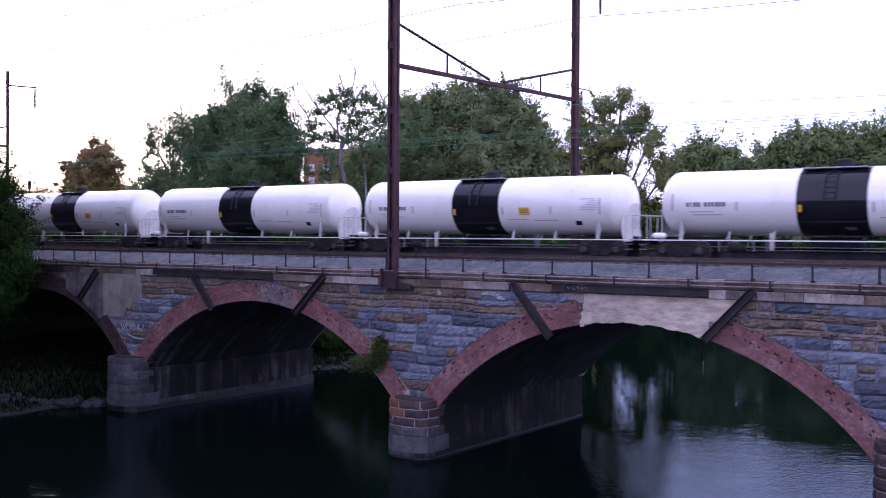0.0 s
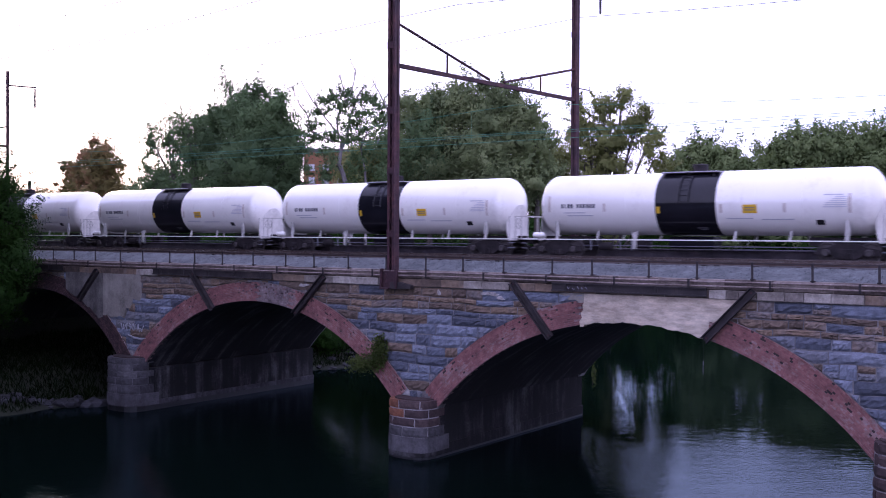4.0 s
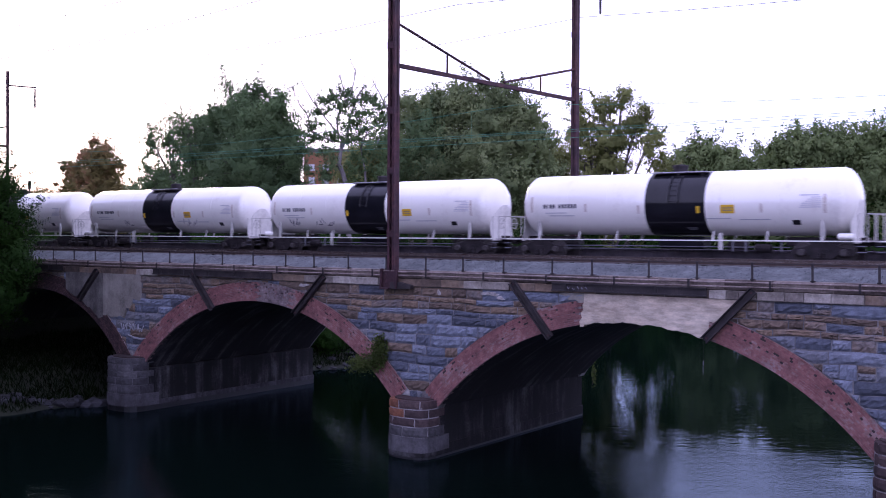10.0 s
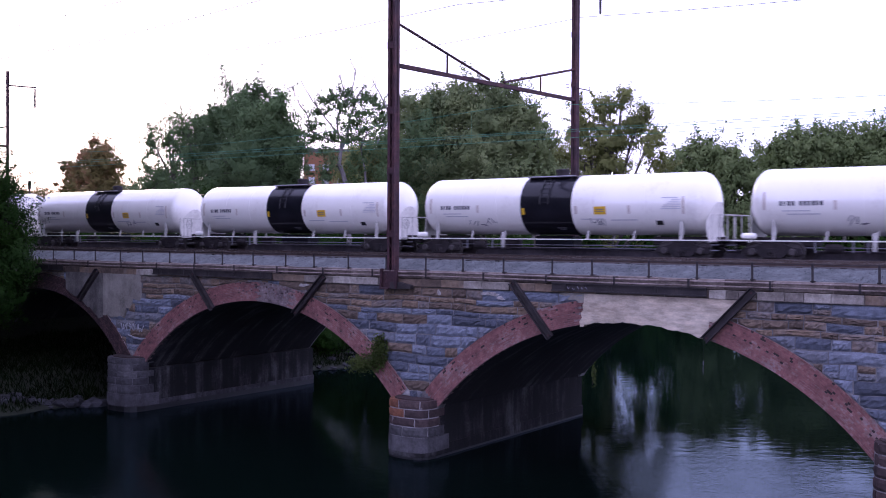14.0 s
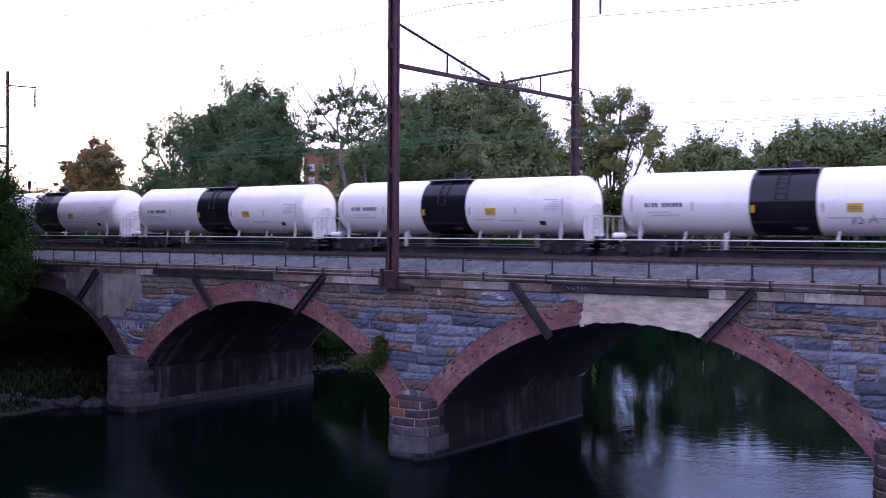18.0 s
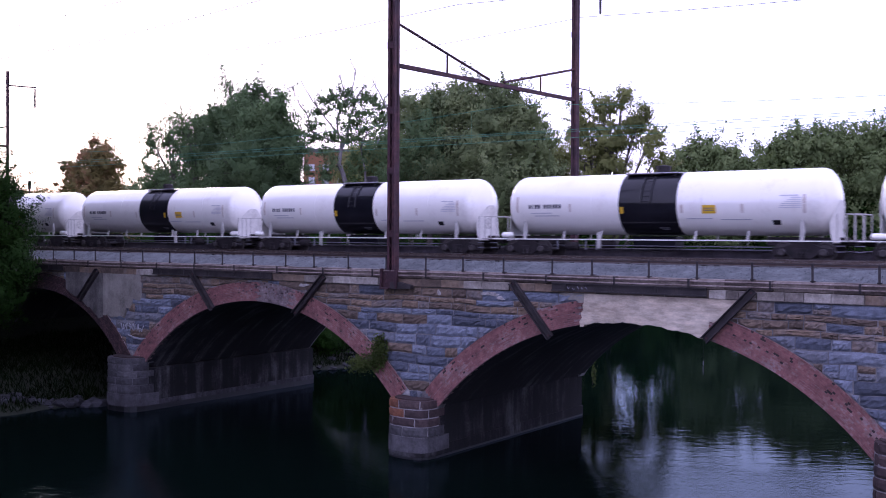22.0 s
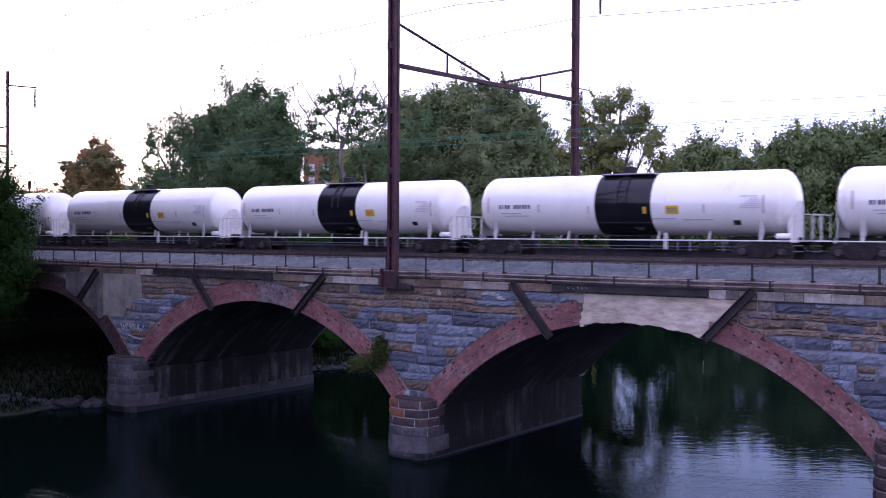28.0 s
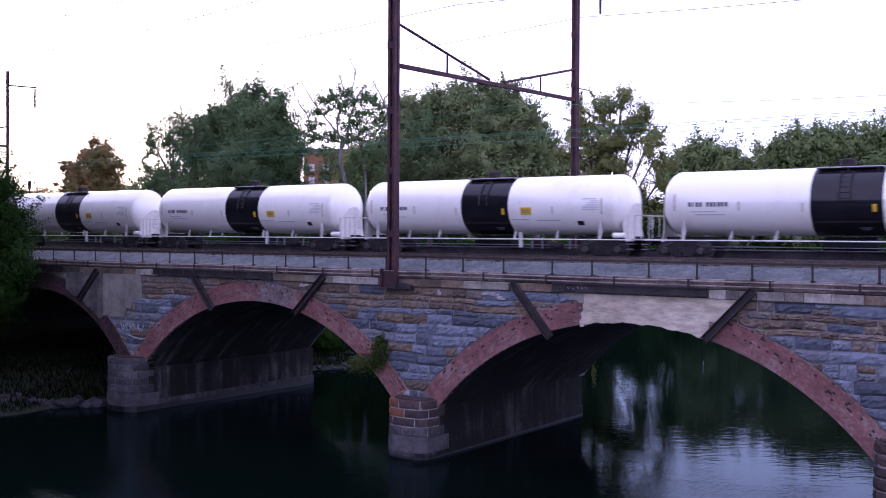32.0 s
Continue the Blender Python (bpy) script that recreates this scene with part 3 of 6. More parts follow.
lay(-36.4, 43.4)
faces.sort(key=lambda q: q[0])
brown_odds = lambda xx, zz: 0.88 if zz > (6.25 if xx > 14 else 6.6) else 0.34 if zz > 5.95 else 0.16
far_grey = Shape()
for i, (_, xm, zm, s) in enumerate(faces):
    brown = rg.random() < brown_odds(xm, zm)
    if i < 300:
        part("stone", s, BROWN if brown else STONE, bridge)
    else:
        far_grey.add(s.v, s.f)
# darker copy of the stone; shade on the wall's left is in its colour
STONE_SHADED = material("shaded_stone", [(0.12, (0.024, 0.025, 0.032)), (0.4, (0.045, 0.048, 0.062)), (0.6, (0.085, 0.09, 0.112)), (0.74, (0.072, 0.06, 0.054)), (0.95, (0.11, 0.086, 0.07))],
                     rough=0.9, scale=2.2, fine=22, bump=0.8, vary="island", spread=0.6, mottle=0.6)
tagged(part("stones", far_grey, STONE_SHADED, bridge, "weathered grey and brown stone blocks, coloured darker for shade"), kind="stuff")

# concrete patches, thin coats that follow the arch
def coat(x0, x1, low, high, y0, y1):
    s = Shape()
    n = max(6, int((x1 - x0) / 0.2))
    v = []
    for i in range(n + 1):
        x = x0 + (x1 - x0) * i / n
        lo, hi = low(x), high(x)
        v += [(x, y0, lo), (x, y0, hi), (x, y1, lo), (x, y1, hi)]
    f = []
    for i in range(n):
        a, b = 4 * i, 4 * i + 4
        f += [(a, b, b + 1, a + 1), (a + 2, a + 3, b + 3, b + 2), (a, a + 2, b + 2, b), (a + 1, b + 1, b + 3, a + 3)]
    f += [(0, 1, 3, 2), (4 * n, 4 * n + 2, 4 * n + 3, 4 * n + 1)]
    return s.add(v, f)


wob = lambda x: 0.05 * math.sin(x * 5.1) + 0.04 * math.sin(x * 11.3)
part("concrete_patch", coat(9.64, 14.75, lambda x: arc(x, -0.02) + 0.02 + 0.5 * wob(x), lambda x: 7.5, -0.045, 0.2), CONCRETE, bridge, "smooth pale concrete patch over the crown")
part("concrete_patch", Shape().prism([(9.65, 7.1), (9.57, 6.98), (9.62, 6.8), (9.5, 6.66), (9.55, 6.48), (9.44, 6.33), (9.47, 6.12), (9.65, 6.14)], -0.044, 0.2), CONCRETE, bridge, "ragged edge of the concrete patch")
part("concrete_patch", coat(14.75, 15.75, lambda x: max(arc(x, RING * 0.72), 6.35 + (x - 14.75) * 0.75) + wob(x), lambda x: 7.5, -0.04, 0.2), CONCRETE, bridge, "smooth pale concrete patch over the crown")
part("concrete_patch", coat(-24.4, -20.9, lambda x: max(arc(x, 0.35), 4.9) + 0.05 + wob(x), lambda x: 7.45, -0.05, 0.2), SHADECONCRETE, bridge, "streaked grey concrete patch")
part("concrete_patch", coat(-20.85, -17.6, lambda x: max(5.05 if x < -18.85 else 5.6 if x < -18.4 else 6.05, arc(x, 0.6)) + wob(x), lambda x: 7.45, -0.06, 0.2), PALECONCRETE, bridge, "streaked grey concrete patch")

part("concrete_patch", Shape().prism([(9.66, 7.49), (8.72, 7.49), (8.5, 7.38), (8.83, 7.3), (8.95, 7.16), (9.3, 7.18), (9.42, 7.06), (9.66, 7.09)], -0.042, 0.2), PALECONCRETE, bridge, "ragged edge of the concrete patch")

def smear(cx, cz, rx, rz, seed):
    """A thin uneven skin of old mortar left on the stones."""
    rq = random.Random(seed)
    n = 64
    ph = [rq.uniform(0, 6.28) for _ in range(4)]
    reach = lambda w: 0.8 + 0.16 * math.sin(2 * w + ph[0]) + 0.14 * math.sin(3 * w + ph[1]) + 0.1 * math.sin(7 * w + ph[2]) + 0.07 * math.sin(12 * w + ph[3])
    rim = [(cx + rx * reach(2 * math.pi * i / n) * math.cos(2 * math.pi * i / n), cz + rz * reach(2 * math.pi * i / n) * math.sin(2 * math.pi * i / n)) for i in range(n)]
    return Shape().prism(rim, -0.052 - 0.001 * (seed % 5), 0.05)


LIME = material("lime_mortar", [(0.25, (0.16, 0.145, 0.14)), (0.5, (0.33, 0.31, 0.30)), (0.75, (0.55, 0.53, 0.52))], rough=0.95, scale=3.0, fine=24, bump=1.0, mottle=0.5)
for i, (x, z, rx, rz) in enumerate(((5.2, 7.26, 0.5, 0.11), (5.75, 7.1, 0.2, 0.1), (-5.4, 7.28, 0.4, 0.08), (2.6, 7.2, 0.1, 0.14))):
    part("mortar_smear", smear(x, z, rx, rz, 60 + i), LIME, bridge, "pale smear of old mortar")

# coping course: pale blocks, darker stones and steel beams
rg = random.Random(5)
x = -36.5
while x < 43:
    w = rg.uniform(0.8, 1.4) if x < 14.5 else rg.uniform(0.45, 1.1)
    pale = (-5.6 < x < -1.6) or (14.7 < x < 30 and rg.random() < 0.75) or (-18.4 < x < -16.6) or (3.9 < x < 5.2)
    s = Shape().box(x + 0.012, x + w - 0.012, -0.09 if pale else -0.06, 0.5, 7.435, 7.76, cut=0.025)
    part("coping_block", s, COPING if pale else BROWN, bridge)
    x += w
for a, b in ((8.25, 14.7), (-16.4, -7.4), (-36, -24.5)):
    s = Shape().box(a, b, -0.22, -0.1, 7.79, 7.84).box(a, b, -0.16, -0.13, 7.56, 7.79).box(a, b, -0.22, -0.1, 7.51, 7.56)
    beam = part("steel_beam", s, DARKSTEEL, bridge, "rusty dark steel channel beam")
    q = a + 0.6
    while q < b - 0.3:
        part("stiffener", Shape().box(q, q + 0.05, -0.225, -0.16, 7.56, 7.79).box(q - 0.09, q + 0.14, -0.176, -0.162, 7.6, 7.75), DARKSTEEL, beam)
        q += 1.9
x = X_LEFT
while x < X_RIGHT:
    w = min(rg.uniform(1.6, 2.6), X_RIGHT - x)
    yy = rg.uniform(-0.015, 0.02)
    part("kerb_stone", Shape().box(x + 0.008, x + w - 0.008, 0.02 + yy, 0.42, 7.765, 8.15 + rg.uniform(-0.02, 0.015), cut=0.035), KERB, bridge)
    x += w
part("kerb", Shape().box(X_LEFT, X_RIGHT, WIDE - 0.42, WIDE - 0.02, 7.765, 8.16, cut=0.03), KERB, bridge, "weathered brownish stone kerb")
part("coping", Shape().box(X_LEFT, X_RIGHT, WIDE - 0.5, WIDE + 0.1, 7.435, 7.76), COPING, bridge)
PARAPET = material("parapet", [(0.3, (0.045, 0.04, 0.05)), (0.55, (0.08, 0.07, 0.084)), (0.8, (0.13, 0.115, 0.13))], rough=0.9, scale=0.7, fine=12, bump=0.3, mottle=0.35)
part("parapet", Shape().box(-70, 60, WIDE - 0.42, WIDE - 0.12, 8.165, 8.98, cut=0.02), PARAPET, bridge, "low grey concrete parapet behind the tracks")
part("parapet_cap", Shape().box(-70, 60, WIDE - 0.48, WIDE - 0.06, 8.985, 9.06, cut=0.02), PARAPET, bridge)
pipes = thing("pipe_run", "pair of long weathered pipes along the edge of the bridge", "pipe")
for zz, rr in ((8.07, 0.04), (7.91, 0.036)):
    part("pipe", Shape().tube([(q, -0.2 + 0.01 * math.sin(q), zz + 0.012 * math.sin(q * 0.4)) for q in np.arange(-36, 44, 2.0)], rr, 10), PIPE, pipes, smooth=True)
for i in range(26):
    a = -34 + i * 3.0
    part("bracket", Shape().box(a, a + 0.08, -0.28, 0.03, 7.82, 7.85).box(a, a + 0.08, -0.28, -0.255, 7.85, 8.16).box(a, a + 0.08, -0.255, 0.03, 8.14, 8.16), DARKSTEEL, pipes)

# inclined steel struts on the face
def strut(x0, z0, x1, z1):
    x0, x1 = x0 + 0.16, x1 + 0.16
    L = math.hypot(x1 - x0, z1 - z0)
    m = Matrix.Translation((x0, -0.06, z0)) @ Matrix.Rotation(-math.atan2(z1 - z0, x1 - x0), 4, "Y")
    ob = thing("steel_strut", "dark rusty steel channel strut bolted across the stone face", "strut", group="struts on the bridge face")
    part("web", Shape().box(0, L, -0.06, 0.0, -0.15, 0.15, m), DARKSTEEL, ob)
    part("flange", Shape().box(0, L, -0.2, -0.06, 0.115, 0.15, m), DARKSTEEL, ob)
    part("flange", Shape().box(0, L, -0.2, -0.06, -0.15, -0.115, m), DARKSTEEL, ob)
    for d in (0.12, L - 0.12):
        b = m @ Vector((d, -0.06, 0))
        part("bolt", Shape().turned([(-0.05, 0.03), (-0.045, 0.045), (0.0, 0.045)], 8, "y", Matrix.Translation(b)), RUST, ob)
    return ob


for q in ((-21.45, 7.6, -23.15, 5.87), (-13.45, 7.72, -11.85, 5.85), (-4.15, 7.76, -6.1, 5.85), (6.2, 7.8, 8.02, 5.62), (16.25, 7.8, 14.45, 5.92), (26.4, 7.8, 28.2, 5.7)):
    strut(*q)


# piers with blunt rounded noses
def nose(cx, wide, y0, y1, grow=0.0):
    """Plan of a pier: rounded at the upstream end, square at the other."""
    w = wide / 2 + grow
    pts = []
    for i in range(9):
        a = math.pi * i / 8
        sx = math.copysign(abs(math.cos(a)) ** 0.7, math.cos(a))
        pts.append((cx + w * sx, y0 - grow + 0.95 * (1 - abs(math.sin(a)) ** 0.7)))
    return [(cx + w, y1 + grow)] + pts + [(cx - w, y1 + grow)]


def slab(plan, z0, z1):
    k = len(plan)
    return Shape().add([(x, y, z0) for x, y in plan] + [(x, y, z1) for x, y in plan],
                       [tuple(range(k)), tuple(range(2 * k - 1, k - 1, -1))] + [(i, (i + 1) % k, k + (i + 1) % k, k + i) for i in range(k)])


PIERFOOT = material("pier_footing", [(0.25, (0.0287, 0.02624, 0.02952)), (0.5, (0.05904, 0.05576, 0.0615)), (0.8, (0.1148, 0.1107, 0.1189))], rough=0.9, scale=0.9, fine=12, bump=0.5, streak=0.5, mottle=0.4)
PLINTH = material("pier_plinth", [(0.25, (0.01476, 0.01394, 0.0164)), (0.5, (0.041, 0.03854, 0.04346)), (0.8, (0.0984, 0.0943, 0.1025))], rough=0.9, scale=0.8, fine=10, bump=0.7, streak=0.6, mottle=0.6)
WETSTONE = material("wet_stone", [(0.3, (0.006, 0.006, 0.007)), (0.7, (0.016, 0.016, 0.018))], rough=0.45, scale=1.2, fine=12, bump=0.4)
RUSTSTAIN = material("rust_stained_stone", [(0.25, (0.10, 0.045, 0.03)), (0.55, (0.20, 0.075, 0.04)), (0.85, (0.26, 0.12, 0.07))], rough=0.85, scale=1.6, fine=14, bump=0.5, mottle=0.5)
PALEMORTAR = material("pale_mortar", [(0.3, (0.12, 0.11, 0.115)), (0.5, (0.26, 0.245, 0.25)), (0.75, (0.42, 0.40, 0.40))], rough=0.95, scale=2, fine=20, bump=0.3)
rg = random.Random(31)
for cx, wide, wet, courses in PIERS:
    back = WIDE - 0.08
    top_z = 0.95 + sum(courses)
    # the pier's sides are coloured dark to stand for the shade under the arches
    part("pier", slab(nose(cx, wide, -0.3, back, -0.05), wet, SPRING + 0.06), VAULT, bridge, "streaked stone pier, coloured dark for the shade under the arches")
    part("mortar_core", slab(nose(cx, wide - 0.07, -0.94, 0.2), 0.3, top_z - 0.04), PALEMORTAR if cx > 0 else PIERFOOT, bridge, "pale mortar of the pier's nose")
    part("footing", slab(nose(cx, wide, -0.98, back + 0.02, -0.015), -1.8, wet), WETSTONE, bridge, "dark wet footing at the waterline")
    # right of the first pier the plinths take the vault's shade-dark colour
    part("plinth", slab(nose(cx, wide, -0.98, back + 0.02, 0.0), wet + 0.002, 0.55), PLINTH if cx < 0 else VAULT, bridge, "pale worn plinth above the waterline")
    plan = nose(cx, wide, -0.98, back, 0.0)
    path = [Vector((x, y, 0)) for x, y in plan]
    dist = [0.0]
    for a, b in zip(path[:-1], path[1:]):
        dist.append(dist[-1] + (b - a).length)
    turn_at, stop_at = dist[1] - 0.02, dist[-2] + 0.4

    def along(d):
        k0 = max(k for k in range(len(path) - 1) if dist[k] <= d + 1e-6)
        return path[k0].lerp(path[k0 + 1], (d - dist[k0]) / max(dist[k0 + 1] - dist[k0], 1e-6))

    zz = 0.95
    for row, hgt in enumerate(courses):
        d = turn_at - (0.3 if row % 2 else 0.62)
        while d < stop_at - 0.25:
            w = rg.uniform(0.95, 1.5)
            e = min(d + w, stop_at)
            v, f = [], []
            n = 7
            lean = 0.003 * row
            for k in range(n + 1):
                q = along(max(d + 0.026 + (e - d - 0.052) * k / n, 0.0))
                q = q.lerp(Vector((cx, 0.6, 0)), lean)
                near = q.lerp(Vector((cx, max(q.y, 0.2), 0)), 0.2)
                edge = 0.014 if k in (0, n) else 0.0
                for zq, drawn in ((zz + 0.022, 0.014), (zz + hgt * 0.3, edge), (zz + hgt * 0.7, edge), (zz + hgt - 0.022, 0.014)):
                    out = rg.uniform(-0.012, 0.012)
                    v.append((q.x + (cx - q.x) * drawn + out, q.y + (0.4 - q.y) * drawn + out, zq))
                v += [(near.x, near.y, zz + 0.026), (near.x, near.y, zz + hgt - 0.026)]
            for k in range(n):
                o = 6 * k
                f += [(o + m, o + 6 + m, o + 7 + m, o + 1 + m) for m in range(3)] + [(o + 3, o + 9, o + 11, o + 5), (o, o + 4, o + 10, o + 6)]
            f += [(0, 1, 2, 3, 5, 4), (6 * n, 6 * n + 4, 6 * n + 5, 6 * n + 3, 6 * n + 2, 6 * n + 1)]
            stained = 0 < cx < 5 and row >= len(courses) - 2 and e > dist[7] + 0.2
            part("pier_stone", Shape().add(v, f), RUSTSTAIN if stained else STAINED if (row >= 1 and 0 < cx < 5) or cx > 10 else PIERSTONE, bridge, "rust-stained stone block" if stained else "")
            d = e
        zz += hgt
    part("pier_base", slab(nose(cx, wide, -0.985, 0.9, 0.008), 0.3, 0.955), PIERFOOT, bridge, "smooth worn grey face of the pier's nose")
    part("pier_cap", slab(nose(cx, wide, -0.86, 0.1, -0.16), zz - 0.05, zz + 0.03), STAINED, bridge)
# the abutments at both ends
part("abutment", Shape().box(-36.4, -35.3, 0.3, WIDE - 0.3, -1, 7.9), MORTAR, bridge)
part("abutment", Shape().box(40.5, 44.5, 0.3, WIDE - 0.3, -1.5, 7.19), MORTAR, bridge)

# ---------------- ballast, tracks, fence ----------------
RAILTOP = 8.57
prof = [(0.42, 7.9), (0.42, 8.12), (0.9, 8.30), (1.55, 8.56), (2.2, 8.60), (8.2, 8.60), (9.0, 8.42), (12.2, 8.42), (12.5, 8.40), (12.8, 8.26), (13.06, 8.14), (13.06, 7.9)]


def extrude_x(profile, x0, x1, gap, jitter=0.0):
    s = Shape()
    k = len(profile)
    cols = list(np.arange(x0, x1 + 0.01, gap))
    rgx = random.Random(3)
    v = [(x, y, z + (rgx.uniform(-jitter, jitter) if 0 < i < k - 1 else 0)) for x in cols for i, (y, z) in enumerate(profile)]
    f = [(c * k + i, (c + 1) * k + i, (c + 1) * k + i + 1, c * k + i + 1) for c in range(len(cols) - 1) for i in range(k - 1)]
    return s.add(v, f)


tagged(new("ballast", extrude_x(prof, -620, 520, 1.0, 0.02).mesh("ballast", BALLAST)), "grey-blue crushed stone ballast shoulder", "ballast", kind="structure")
tagged(new("track_bed", extrude_x([(1.75, 8.585), (1.9, 8.615), (8.2, 8.615), (9.0, 8.445), (12.1, 8.445), (12.3, 8.425)], -620, 520, 2.0, 0.008).mesh("track_bed", TRACKBED)), "dark dirty ballast between the rails", "track bed", kind="structure")
# loose stones on the shoulder
rg = np.random.RandomState(4)
n = 8000
px = rg.uniform(-34, 24, n)
py = rg.uniform(0.5, 1.8, n)
pz = np.interp(py, [0.42, 0.9, 1.55, 2.2], [8.12, 8.30, 8.56, 8.60])
s = Shape()
for a, b, c in zip(px, py, pz):
    d = rg.uniform(0.012, 0.026)
    t = rg.uniform(-0.6, 0.6, 6) * d
    s.add([(a + d + t[0], b, c), (a, b + d + t[1], c), (a - d + t[2], b, c + 0.01), (a + t[3], b - d, c), (a + t[4], b + t[5], c + d * 1.1)], [(0, 1, 4), (1, 2, 4), (2, 3, 4), (3, 0, 4)])
me = bpy.data.meshes.new("gravel")
me.from_pydata(s.v, [], s.f)
me.materials.append(BALLAST)
tagged(new("gravel", me), "loose grey crushed stones", "gravel", kind="stuff")
RAILPROF = [(-0.07, 0), (-0.07, 0.02), (-0.012, 0.04), (-0.012, 0.12), (-0.036, 0.13), (-0.036, 0.165), (0.036, 0.165), (0.036, 0.13), (0.012, 0.12), (0.012, 0.04), (0.07, 0.02), (0.07, 0)]
for ty in (3.1, 6.75, 10.4):
    lift = 0.18 if ty < 8 else 0.0
    track = thing("railway_track", "rusty steel rails on dark wooden ties", "railway track", group="tracks on the bridge", kind="structure")
    for side in (-0.755, 0.755):
        rail = part("rail", extrude_x([(ty + side + a, RAILTOP + lift - 0.165 + b) for a, b in RAILPROF], -620, 520, 20.0), RAIL, track)
        part("running_surface", Shape().box(-620, 520, ty + side - 0.03, ty + side + 0.03, RAILTOP + lift + 0.0005, RAILTOP + lift + 0.003), RAILHEAD, rail, "worn shiny top of the rail")
    ties = Shape()
    rgt = random.Random(int(ty * 10))
    for i in range(230):
        x = -72 + i * 0.52 + rgt.uniform(-0.03, 0.03)
        ties.box(x - 0.11, x + 0.11, ty - 1.3 + rgt.uniform(-0.06, 0.06), ty + 1.3, 8.25 + lift, 8.432 + lift + rgt.uniform(-0.008, 0.008))
    tagged(part("ties", ties, TIE, track), kind="stuff")

fence = thing("cable_fence", "low fence of dark steel posts with a thin top cable", "fence")
post = Shape().box(-0.04, 0.04, 0.03, 0.05, 8.1, 8.8).box(-0.04, -0.022, 0.05, 0.11, 8.1, 8.8).box(-0.08, 0.08, 0.03, 0.17, 8.16, 8.2).mesh("post", DARKSTEEL)
for i in range(-17, 20):
    ob = part("post", post, DARKSTEEL, fence)
    ob.location = (1.66 + 2.11 * i, 0, 0)
    ob.rotation_euler = (0, radians(RNG.uniform(-1.2, 1.2)), 0)
for zz in (8.775,):
    pts = []
    for i in range(-17, 19):
        pts += [(1.66 + 2.11 * i, 0.025, zz), (1.66 + 2.11 * (i + 0.5), 0.025, zz - 0.025)]
    part("cable", Shape().tube(pts, 0.016 if zz > 8.6 else 0.009, 6), DARKSTEEL, fence)

# ---------------- catenary portals and wires ----------------
FAR_Y, FAR_DX = 15.2, 0.95


def portal(x0):
    ob = thing("catenary_portal", "tall rust-brown steel catenary portal with two columns and a trussed beam", "catenary portal", group="catenary portals")
    for x, y, foot, half in ((x0 + 0.03, 0.0, 7.35, 0.2), (x0 + FAR_DX, FAR_Y, 7.4, 0.16 if x0 > -10 else 0.13)):
        head = 25.0 if x0 > -10 else 23.9
        slim = 1.0 if x0 > -10 else 0.4
        col = part("column", Shape().box(x - half, x - half + 0.035, y - 0.2 * slim, y + 0.16 * slim, foot, head).box(x + half - 0.035, x + half, y - 0.2 * slim, y + 0.16 * slim, foot, head)
                   .box(x - half, x + half, y - 0.02, y + 0.02, foot, head), RUST, ob)
        for a in (x - half + 0.036, x + half - 0.13):
            part("flange_angle", Shape().box(a, a + 0.094, y - 0.2 * slim, y - 0.2 * slim + 0.035, foot, head), RUST, col)
        lace = Shape()
        zz, side = foot + 1.0, 1
        while zz < head - 0.6:
            lace.tube([(x - side * (half - 0.04), y - 0.17 * slim, zz), (x + side * (half - 0.04), y - 0.17 * slim, zz + 0.55)], 0.022, 5)
            zz += 0.55
            side = -side
        part("lacing", lace, RUST, col)
        for zz in (9.6, 12.4, 15.1, 18.0, 20.8):
            part("splice_plate", Shape().box(x - half - 0.012, x + half + 0.012, y - 0.2 * slim - 0.022, y - 0.2 * slim - 0.001, zz, zz + 0.32), RUST, col)
    part("base_plate", Shape().box(x0 - 0.3, x0 + 0.5, -0.3, -0.24, 7.36, 8.1, cut=0.01), RUST, ob, "rust-brown steel base plate")
    part("base_foot", Shape().box(x0 - 0.4, x0 + 0.1, -0.46, -0.05, 7.28, 7.36, cut=0.02), RUST, ob, "rusted foot plate")
    for zz in (7.55, 7.75, 7.95):
        for a in (x0 - 0.14, x0 + 0.34):
            part("bolt", Shape().turned([(-0.35, 0.02), (-0.34, 0.04), (-0.3, 0.04)], 8, "y", Matrix.Translation((a, 0, zz))), RUST, ob)
    part("base_plate", Shape().box(x0 + FAR_DX - 0.5, x0 + FAR_DX + 0.5, WIDE - 0.02, FAR_Y + 0.3, 7.3, 7.6), RUST, ob, "rust-red steel base plate")
    part("gusset", Shape().prism([(x0 + 0.1, 7.3), (x0 + 1.25, 7.34), (x0 + 1.25, 7.5), (x0 + 0.85, 7.56), (x0 + 0.58, 7.62), (x0 + 0.1, 7.62)], -0.34, -0.1), DARKSTEEL, ob)
    for a in (x0 - 0.38, x0 + 0.46):
        part("base_angle", Shape().box(a, a + 0.09, -0.46, -0.38, 7.32, 8.2).box(a, a + 0.025, -0.38, -0.2, 7.32, 8.2), RUST, ob)
    # beam, with a truss above it that dips to the middle
    at = lambda t, z: (x0 + FAR_DX * t, FAR_Y * t, z)
    turn = Matrix.Translation((x0, 0, 0)) @ Matrix.Rotation(-math.atan2(FAR_DX, FAR_Y), 4, "Z")
    span = math.hypot(FAR_DX, FAR_Y)
    beam = part("beam", Shape().box(-0.1, 0.1, 0.1, span - 0.1, 17.22, 17.4, turn), RUST, ob)
    part("top_chord", Shape().tube([at(0.01, 19.22), at(0.47, 17.5)], 0.065, 8), RUST, beam)
    part("top_chord", Shape().tube([at(0.99, 19.0), at(0.55, 17.5)], 0.065, 8), RUST, beam)
